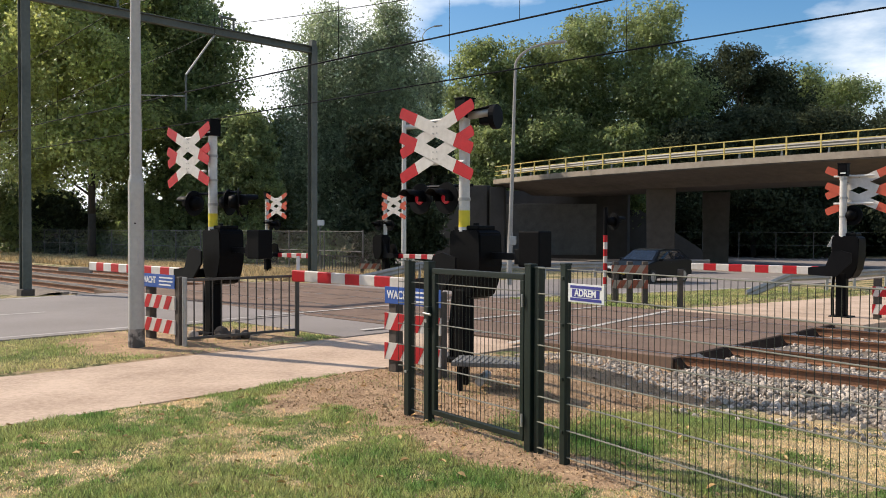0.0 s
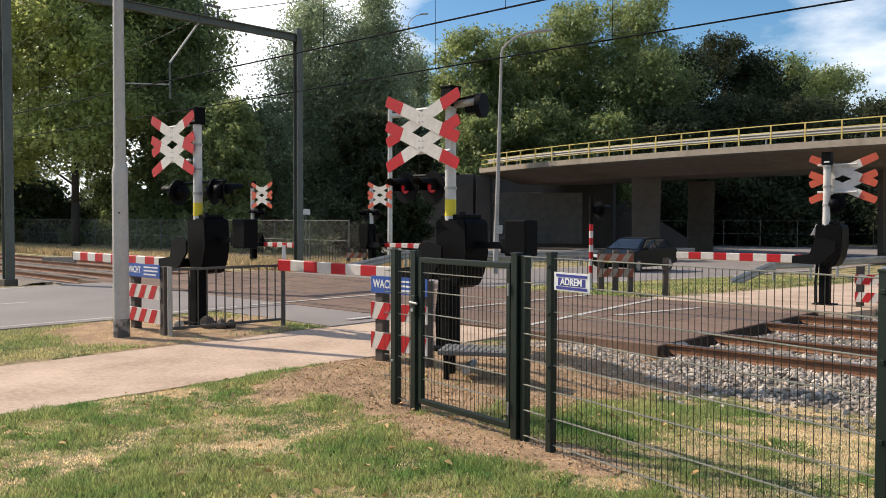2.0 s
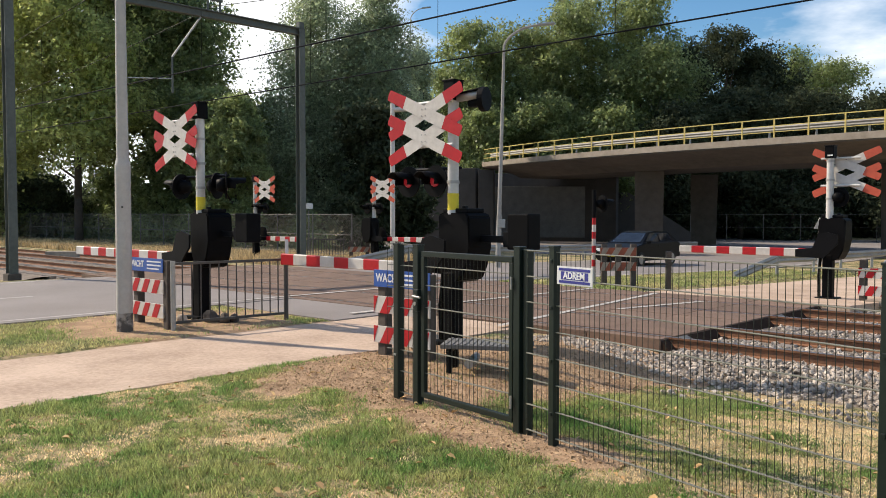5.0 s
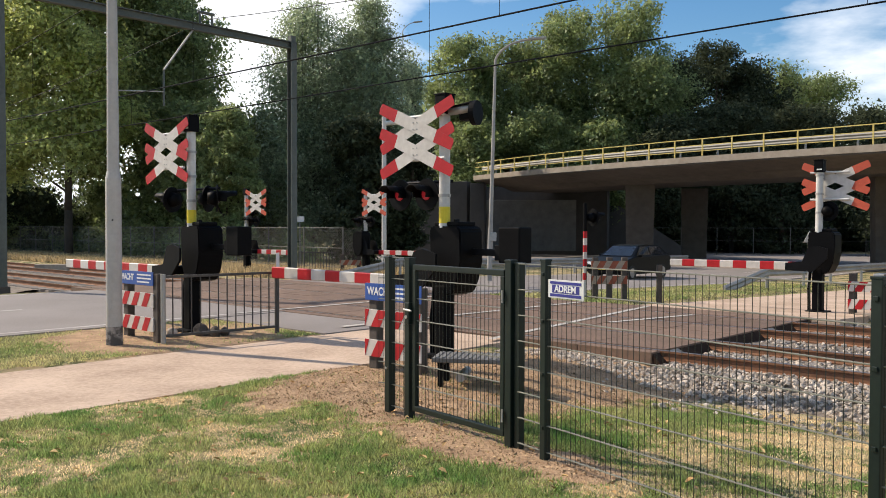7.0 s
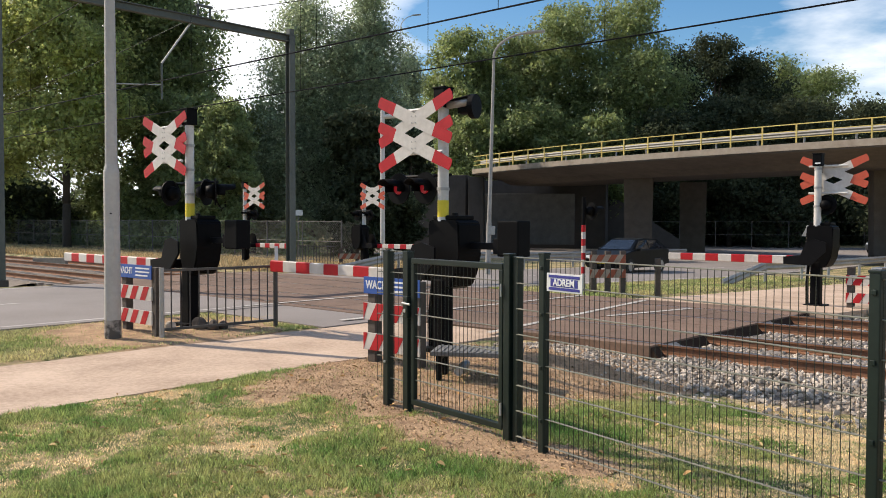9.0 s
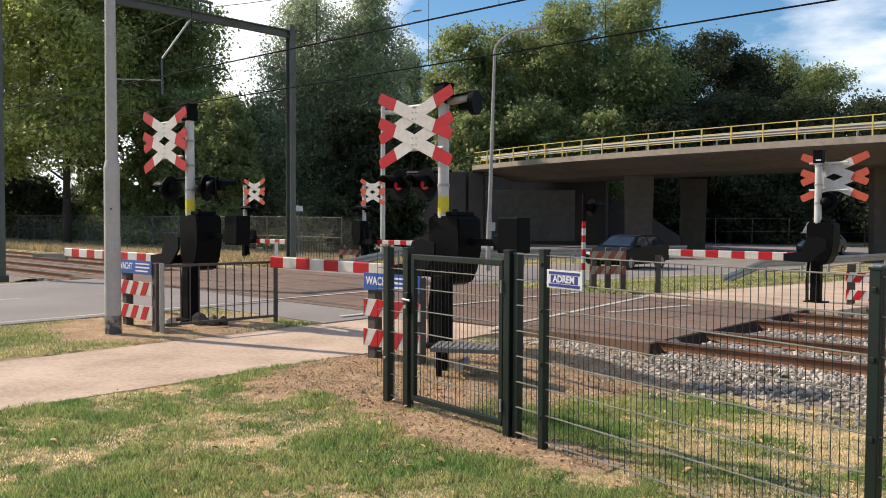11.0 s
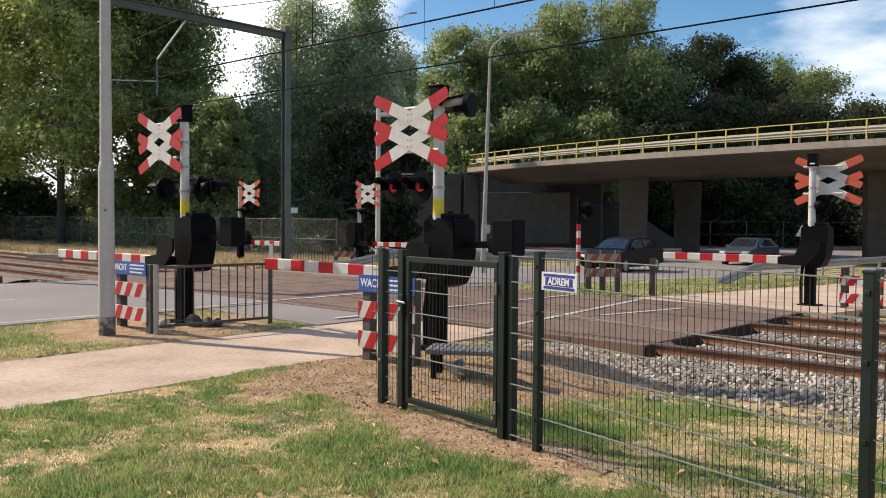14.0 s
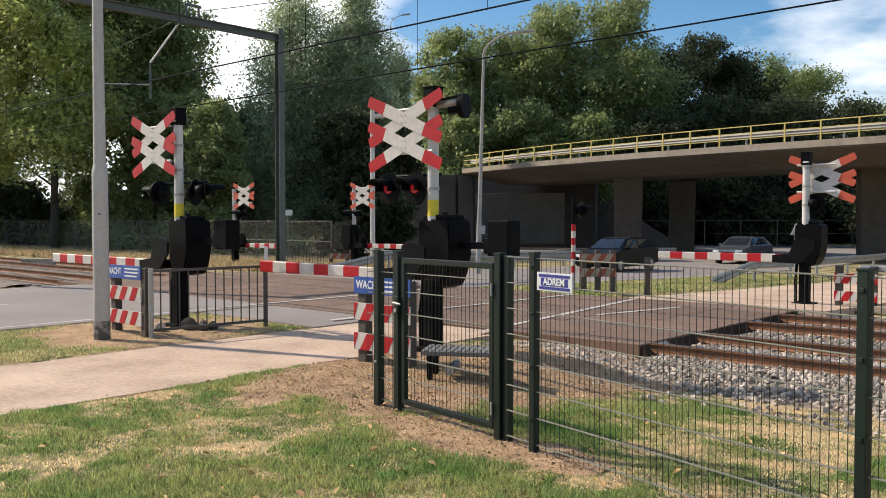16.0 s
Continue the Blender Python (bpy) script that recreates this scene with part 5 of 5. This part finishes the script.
def low_railing(x0, y0, x1, y1, z, label):
    p, q = Vector((x0, y0, z)), Vector((x1, y1, z))
    t = thing("railing", Matrix.Translation(p) @ pose(0, 0, 0, 0, 0, rz_of(p, q)), label, "railing")
    L = (q - p).length
    for zz in (0.95, 0.12):
        part("rail", box(B(), (L / 2, 0, zz), (L, 0.04, 0.04)), M_RAILING, t)
    for i in range(int(L / 0.14) + 1):
        part("bar", box(B(), (i * 0.14, 0, 0.5), (0.02, 0.02, 1.0)), M_RAILING, t)
    return t




def build_far_fence():
    """A tall wire fence in the shade beyond the pillars."""
    p, q = Vector((14.0, 76.0, -0.7)), Vector((50.0, 70.0, -0.7))
    t = thing("wire_fence", Matrix.Translation(p) @ pose(0, 0, 0, 0, 0, rz_of(p, q)), "grey wire fence in the shade beyond the overpass", "fence")
    L = (q - p).length
    post = mesh_of("post", tube(B(), (0, 0, -0.2), (0, 0, 2.45), 0.032, seg=8), M_CLINK)
    for i in range(13):
        piece("post", post, t, pose(L * i / 12, 0, 0))
    for z in (2.42, 1.3, 0.15):
        part("line_wire", tube(B(), (0, 0, z), (L, 0, z), 0.011, seg=6), M_CLINK, t)
    return t


build_far_fence()
low_railing(-6.4, 34.8, -4.7, 33.9, -0.25, "dark steel railing across the road")

# concrete pit cover beside the drive
t_ = thing("cable_pit", Matrix.Translation((0.28, 9.35, 0)) @ pose(0, 0, 0, 0, 0, -10), "grey ribbed cable cover on a low dark frame", "cable pit")
part("cover", box(B(), (0, 0, 0.30), (0.98, 0.50, 0.05), bev=0.01), M_SLAB, t_)
for i in range(13):
    part("rib", box(B(), (-0.438 + 0.073 * i, 0, 0.329), (0.026, 0.47, 0.008)), M_SLAB, t_)
for x in (-0.40, 0.40):
    part("bearer", box(B(), (x, 0, 0.255), (0.06, 0.46, 0.05), bev=0.008), M_BLACKMETAL, t_)
    for y in (-0.18, 0.18):
        part("leg", box(B(), (x, y, 0.08), (0.06, 0.06, 0.34), bev=0.006), M_BLACKMETAL, t_)
part("conduit", tube(B(), (-0.18, -0.2, 0.11), (-0.18, 0.3, 0.11), 0.05, seg=16), M_GALV, t_, "pale conduit end")

# ---- cars ----


def car(name, paint, label, estate=False):
    """A hatchback looking along -y; wheels stand on z = 0."""
    t = thing(name, Matrix.Identity(4), label, "car", "cars waiting at the crossing")
    L = 4.25
    side = [(-2.12, 0.42), (-2.14, 0.62), (-2.0, 0.78), (-1.1, 0.97), (-0.95, 1.0), (1.85, 1.02), (2.08, 0.95), (2.12, 0.6), (2.08, 0.36), (1.0, 0.24), (-1.9, 0.24)]
    bm = B()
    rings = []
    for x, k in ((-0.87, 0.93), (-0.84, 1.0), (0.0, 1.02), (0.84, 1.0), (0.87, 0.93)):
        inset = 0.05 if abs(x) > 0.85 else 0
        rings.append([bm.verts.new((x, y * (1 - inset * 0.4), 0.24 + (z - 0.24) * (1 if abs(x) < 0.85 else 0.94))) for y, z in side])
    n = len(side)
    for r0, r1 in zip(rings, rings[1:]):
        for i in range(n):
            bm.faces.new((r0[i], r0[(i + 1) % n], r1[(i + 1) % n], r1[i]))
    bm.faces.new(rings[0]); bm.faces.new(rings[-1][::-1])
    body = part("body", bm, paint, t)
    # cabin
    cab = [(-1.15, 0.96), (-0.35, 1.42), (0.2, 1.47), (1.35, 1.43), (2.0, 1.0)]
    bm = B()
    rings = []
    for x in (-1, 1):
        rings.append([bm.verts.new((x * (0.82 if z < 1.2 else 0.62), y, z)) for y, z in cab])
    for i in range(len(cab) - 1):
        bm.faces.new((rings[0][i], rings[0][i + 1], rings[1][i + 1], rings[1][i]))
    bm.faces.new(rings[0]); bm.faces.new(rings[1][::-1]); bm.faces.new((rings[0][0], rings[1][0], rings[1][-1], rings[0][-1]))
    part("cabin", bm, paint, t)
    # windows, a little proud of the cabin
    def glass(nm, pts):
        bm = B()
        vs = [bm.verts.new(p) for p in pts]
        f = bm.faces.new(vs)
        r = bmesh.ops.solidify(bm, geom=[f], thickness=0.008)
        part(nm, bm, M_GLASS, t, "dark car glass")
    glass("windscreen", [(-0.70, -1.08, 1.015), (0.70, -1.08, 1.015), (0.58, -0.42, 1.395), (-0.58, -0.42, 1.395)])
    glass("rear_window", [(-0.66, 1.93, 1.06), (0.66, 1.93, 1.06), (0.56, 1.42, 1.40), (-0.56, 1.42, 1.40)])
    for s in (-1, 1):
        def sp(y, z):
            return (s * (0.84 - (z - 0.96) * 0.43 + 0.006), y, z)
        glass("side_window", [sp(-0.85, 1.02), sp(0.32, 1.02), sp(0.32, 1.39), sp(-0.32, 1.37)])
        glass("side_window", [sp(0.40, 1.02), sp(1.55, 1.04), sp(1.22, 1.37), sp(0.40, 1.39)])
        part("mirror", box(B(), (s * 0.95, -0.75, 1.02), (0.18, 0.1, 0.12), bev=0.03), paint, t)
        part("headlight", box(B(), (s * 0.62, -2.05, 0.70), (0.36, 0.16, 0.13), rz=s * 14, bev=0.03), M_HEADLIGHT, t)
        part("tail_light", box(B(), (s * 0.72, 2.06, 0.82), (0.22, 0.12, 0.2), bev=0.03), M_RED, t)
        part("door_handle", box(B(), (s * 0.875, 0.2, 0.86), (0.02, 0.14, 0.025)), paint, t)
    part("grille", box(B(), (0, -2.13, 0.62), (0.7, 0.03, 0.12), bev=0.01), M_BLACK, t)
    part("lower_intake", box(B(), (0, -2.12, 0.40), (1.2, 0.04, 0.14), bev=0.01), M_BLACK, t)
    part("number_plate", box(B(), (0, -2.145, 0.50), (0.52, 0.012, 0.11)), M_YELLOWTAPE, t, "yellow number plate")
    for x in (-0.80, 0.80):
        for y in (-1.3, 1.3):
            wl_ = part("wheel", tube(B(), (x - 0.1, 0, 0), (x + 0.1, 0, 0), 0.31, seg=24), M_TYRE, t)
            wl_.matrix_local = pose(0, y, 0.31)
            s = 1 if x > 0 else -1
            part("rim", tube(B(), (x + s * 0.09, 0, 0), (x + s * 0.108, 0, 0), 0.20, seg=16), M_RIM, wl_)
    return t


CAR_A = at(-18.95, 32.6)
car_a = car("car", M_CARBLACK, "black hatchback waiting at the closed barrier")
car_a.matrix_basis = Matrix.Translation((CAR_A.x, CAR_A.y, fall(32.6))) @ pose(0, 0, 0, 0, 0, TRACK)
car_b = car("car", M_CARSILVER, "blue-grey hatchback rolling up behind the queue")


# ---- leaves, grass and earth in front ----

t_ = thing("warning_sign", pose(11.65, 28.0, -0.35), "small triangular warning sign on a thin grey post", "road sign")
bm = B(); tube(bm, (0, 0, -0.1), (0, 0, 1.95), 0.035, seg=8); part("post", bm, M_GALV, t_)
bm = B(); prism(bm, [(-0.2, 1.62), (0.2, 1.62), (0, 2.0)], 0.015, pose(0, -0.05, 0)); part("triangle", bm, M_GALV, t_, "grey back of the plate")
t_ = thing("steel_trough", Matrix.Translation((8.75, 17.6, -0.12)) @ pose(0, 0, 0, 0, 0, -40), "grey steel cable trough beside the far signal", "cable trough")
part("trough", box(B(), (0.45, 0.25, 0.86), (1.1, 0.45, 0.12), bev=0.02), M_GALV, t_)
for x_ in (0.0, 0.9):
    part("leg", box(B(), (x_, 0.25, 0.36), (0.1, 0.1, 0.92)), M_WOOD, t_)
part("kerb_plank", box(B(), (0.4, -0.25, 0.05), (1.5, 0.12, 0.12), bev=0.01), M_DIRTYWHITE, t_)

t_ = thing("boulder", Matrix.Translation((-4.05, 13.5, 0.03)), "dark stones lying at the foot of the signal", "stones")
for dx_, dy_, r_ in ((0, 0, 0.13), (0.22, -0.05, 0.10), (-0.42, -0.18, 0.09), (0.36, 0.06, 0.08)):
    bm = B()
    bmesh.ops.create_icosphere(bm, subdivisions=2, radius=r_)
    for v_ in bm.verts:
        v_.co *= 1 + 0.35 * noise.noise(v_.co * 9 + Vector((dx_ * 9, 0, 0)))
        v_.co += Vector((dx_, dy_, r_ * 0.3))
    part("stone", bm, M_WOOD if dx_ >= 0 else M_STONE, t_)

t_ = thing("timber_block", Matrix.Translation(at(-36.0, 15.0, -0.1)) @ pose(0, 0, 0, 0, 0, 8), "short weathered timber block beside the far rails", "timber")
part("block", box(B(), (0, 0, 0.12), (1.3, 0.35, 0.26), bev=0.02), M_DIRTYWHITE, t_)


def patch(name, outline, lift, material, label, category):
    """A bare patch that follows the ground, with an uneven rim."""
    (a0, b0), (a1, b1) = outline
    k = 0.12
    verts, faces, idx = [], [], {}
    ca, cb, ra, rb = (a0 + a1) / 2, (b0 + b1) / 2, (a1 - a0) / 2, (b1 - b0) / 2
    na, nb = int((a1 - a0) / k), int((b1 - b0) / k)
    def vid(i, j):
        if (i, j) not in idx:
            a, b = a0 + i * k, b0 + j * k
            r = ((a - ca) / ra) ** 2 + ((b - cb) / rb) ** 2
            r += 0.45 * noise.noise(Vector((a * 1.3, b * 1.3, 4))) + 0.25 * noise.noise(Vector((a * 5, b * 5, 4)))
            z = ground_z(a, b) + lift * (1 if r < 0.75 else (1 - r) / 0.25 if r < 1 else -1) + 0.025 * max(0, 1 - r) * noise.noise(Vector((a * 6, b * 6, 1)))
            idx[(i, j)] = len(verts)
            verts.append(at(a, b, z))
        return idx[(i, j)]
    for i in range(na):
        for j in range(nb):
            faces.append((vid(i, j), vid(i + 1, j), vid(i + 1, j + 1), vid(i, j + 1)))
    ob = raw(name, verts, faces, material)
    for p in ob.data.polygons:
        p.use_smooth = True
    return tagged(ob, label, category, kind="structure")


patch("earth", ((-8.6, 4.7), (-4.2, 9.8)), 0.014, M_EARTH, "bare brown earth strewn with bits beside the path and gate", "earth")
patch("earth_by_column", ((-14.2, 4.9), (-10.6, 8.9)), 0.014, M_EARTH, "bare brown earth round the lamp column and barrier", "earth")
patch("earth_by_fence", ((-5.6, 4.65), (-3.0, 5.6)), 0.014, M_EARTH, "bare brown earth along the foot of the fence", "earth")
patch("earth_by_rails", ((-7.6, 7.6), (-4.4, 11.2)), 0.014, M_EARTH, "bare brown earth beside the rails", "earth")


def blades(name, count, region, keep, hmin, hmax, material, label, seed, width=0.006, tufts=False):
    rng = np.random.default_rng(seed)
    if region is None:
        # the lawn between the path and the fence and a little beyond it
        y = 2.3 + 8.5 * rng.uniform(0, 1, count) ** 0.75
        x = rng.uniform(-1, 1, count) * (0.62 * y + 0.4)
        a, b = x * U.x + y * U.y, x * N.x + y * N.y
        ok = (a > -9) & (b < 9.2)
        a, b = a[ok], b[ok]
    else:
        a = rng.uniform(region[0], region[1], count)
        b = rng.uniform(region[2], region[3], count)
    ok = np.array([keep(x, y, rng) for x, y in zip(a, b)])
    a, b = a[ok], b[ok]
    z = np.array([ground_z(x, y) for x, y in zip(a, b)])
    n = len(a)
    h = rng.uniform(hmin, hmax, n)
    if tufts:
        h *= np.array([0.45 + 0.75 * min(1.6, max(0, green(x, y))) ** 2 for x, y in zip(a, b)])
    th = rng.uniform(0, 6.283, n)
    lean = rng.uniform(0.2, 0.9, n) * h
    base = np.stack([a * U.x + b * N.x, a * U.y + b * N.y, z], 1)
    side = np.stack([np.cos(th), np.sin(th), np.zeros(n)], 1) * width * rng.uniform(0.7, 1.5, n)[:, None]
    ph = rng.uniform(0, 6.283, n)
    tip = base + np.stack([np.cos(ph) * lean, np.sin(ph) * lean, h], 1)
    v = np.stack([base - side, base + side, tip], 1).reshape(-1, 3)
    f = np.arange(3 * n).reshape(-1, 3)
    return tagged(new(name, cloud_mesh(name, v, f, material)), label, "grass", kind="stuff")


def off_ways(a, b):
    return not (-10.86 < a < -8.06) and not (-22.7 < a < -14.1) and not (9.4 < b < 16.9 and -24.4 < a < -5.7) 


def bare(a, b):
    """How bare the ground is, 0 to 1."""
    e = 0.0
    for a0, b0, a1, b1 in ((-8.6, 4.7, -4.2, 9.8), (-14.2, 4.9, -10.6, 8.9), (-7.6, 7.6, -4.4, 11.2), (-5.6, 4.65, -3.0, 5.6)):
        r = ((a - (a0 + a1) / 2) / ((a1 - a0) / 2)) ** 2 + ((b - (b0 + b1) / 2) / ((b1 - b0) / 2)) ** 2
        r += 0.45 * noise.noise(Vector((a * 1.3, b * 1.3, 4)))
        e = max(e, 1 - ease(r, 0.5, 0.95))
    return e


def green(a, b):
    return (1.08 + 1.2 * noise.noise(Vector((a * 0.55, b * 0.55, 2))) + 1.3 * noise.noise(Vector((a * 1.7, b * 1.7, 8))) + 0.9 * noise.noise(Vector((a * 5, b * 5, 3)))
            - 0.35 * ease(b, 6.5, 9) + 0.8 * max(0, 1 - ((a + 3.9) / 1.3) ** 2 - ((b - 6.9) / 1.5) ** 2) - 0.75 * ease(a, -4.6, -1.8) * ease(b, 4.8, 5.8))


def keep_green(a, b, rng):
    return off_ways(a, b) and b < 9.0 and rng.uniform() < max(0.05, green(a, b)) * (1 - 0.97 * bare(a, b))


def keep_dry(a, b, rng):
    return off_ways(a, b) and b < 9.2 and rng.uniform() < max(0.05, 1 - green(a, b)) * (1 - 0.85 * bare(a, b))


blades("lawn_grass", 430000, None, keep_green, 0.008, 0.031, M_BLADE, "short green lawn grass", 21, 0.0046, True)
blades("dry_grass", 260000, None, keep_dry, 0.008, 0.026, M_STRAW, "short dry straw-coloured grass", 22, 0.0038)
blades("verge_grass", 70000, (-14.2, -10.9, -4, 8.8), lambda a, b, r: off_ways(a, b) and r.uniform() < 1 - 0.9 * bare(a, b), 0.015, 0.05, M_VERGE, "green verge grass between road and path", 23, 0.008)
blades("far_verge_grass", 30000, (-14.0, -9.8, 17, 34), lambda a, b, r: True, 0.03, 0.08, M_VERGE, "green verge grass across the tracks", 24, 0.02)
blades("trackside_grass", 70000, (-75, -24.5, 17.2, 27), lambda a, b, r: True, 0.08, 0.38, M_DRYWEED, "tall dry grass along the tracks", 25, 0.03)


def fallen_leaves():
    rng = np.random.default_rng(31)
    verts, faces = [], []
    c = 0
    while c < 900 * 6:
        a, b = rng.uniform(-8.0, 2.5), rng.uniform(-1.0, 7.5)
        z = ground_z(a, b) + rng.uniform(0.025, 0.05)
        s = rng.uniform(0.014, 0.036)
        th = rng.uniform(0, 6.283)
        e1 = np.array([math.cos(th), math.sin(th), rng.uniform(-0.5, 0.5)]) * s
        e2 = np.array([-math.sin(th), math.cos(th), rng.uniform(-0.5, 0.5)]) * s * 0.6
        p = np.array(at(a, b, z))
        up = np.array([0, 0, s * 0.4])
        verts += [p - e1, p - e1 * 0.3 - e2 + up, p + e1 * 0.5 - e2 * 0.8 + up, p + e1 * 1.2, p + e1 * 0.5 + e2 * 0.8 + up, p - e1 * 0.3 + e2 + up]
        faces += [(c, c + 1, c + 2, c + 3), (c, c + 3, c + 4, c + 5)]
        c += 6
    return tagged(raw("fallen_leaves", verts, faces, M_FALLEN), "dry brown leaves scattered on the lawn", "leaves", kind="stuff")


fallen_leaves()


def clods():
    rng = np.random.default_rng(32)
    verts, faces, c = [], [], 0
    while c < 22000 * 4:
        a, b = rng.uniform(-8.2, -2.4), rng.uniform(4.0, 9.6)
        if bare(a, b) < 0.3 or not off_ways(a, b):
            continue
        p = np.array(at(a, b, ground_z(a, b) + 0.020))
        s = rng.uniform(0.002, 0.006) if rng.uniform() < 0.88 else rng.uniform(0.006, 0.012)
        q = rng.normal(size=(4, 3)) * s
        verts += [p + v for v in q]
        faces += [(c, c + 1, c + 2), (c, c + 2, c + 3), (c, c + 3, c + 1), (c + 1, c + 3, c + 2)]
        c += 4
    return tagged(raw("earth_crumbs", verts, faces, M_CHIP), "loose crumbs of earth and bark on bare ground", "earth", kind="stuff")


clods()


def litter():
    """Flat bits of leaf and bark lying on the bare ground and along the fence."""
    rng = np.random.default_rng(33)
    verts, faces, c = [], [], 0
    while c < 7000 * 5:
        a, b = rng.uniform(-8.2, -1.8), rng.uniform(4.0, 9.6)
        if not off_ways(a, b) or rng.uniform() > 0.06 + bare(a, b):
            continue
        p = np.array(at(a, b, ground_z(a, b) + rng.uniform(0.016, 0.03)))
        s = rng.uniform(0.006, 0.019)
        th = rng.uniform(0, 6.283)
        e1 = np.array([math.cos(th), math.sin(th), rng.uniform(-0.35, 0.35)]) * s
        e2 = np.array([-math.sin(th), math.cos(th), rng.uniform(-0.35, 0.35)]) * s * rng.uniform(0.3, 0.7)
        verts += [p - e1, p - e2, p + e1 * 0.6 - e2 * 0.6, p + e1, p + e2]
        faces.append((c, c + 1, c + 2, c + 3, c + 4))
        c += 5
    return tagged(raw("leaf_litter", verts, faces, M_CHIP), "brown leaf litter and bark bits on bare ground", "leaves", kind="stuff")


litter()

# ---- what moves ----


def motions():
    """The second car rolls up and stops behind the first."""
    stop = 46.0
    rows = []
    for t, back in ((0, 92), (4.2, 62), (6.3, 46), (9.2, 23.5), (10.3, 15.5), (11.3, 8.9), (11.6, 7.2), (12.0, 5.4), (12.5, 4.0), (13.2, 1.5), (14.0, 0.15), (14.4, 0), (16.0, 0)):
        b = stop + back
        p = at(-18.9, b)
        rows.append((t, Matrix.Translation((p.x, p.y, fall(b))) @ pose(0, 0, 0, 0, 0, TRACK)))
    walk(car_b, rows)
    # wheels turn with the way gone
    for w in [o for o in car_b.children if o.name.startswith("wheel")]:
        y = w.location.y
        spin = []
        for i in range(481):
            t = i / 30
            for (t0, m0), (t1, m1) in zip(rows, rows[1:]):
                if t0 <= t <= t1 + 1e-6:
                    k = (t - t0) / (t1 - t0)
                    gone = (m0.translation.lerp(m1.translation, k) - rows[0][1].translation).length
                    break
            spin.append((t, pose(0, y, 0.31, math.degrees(gone / 0.31))))
        walk(w, spin)


motions()
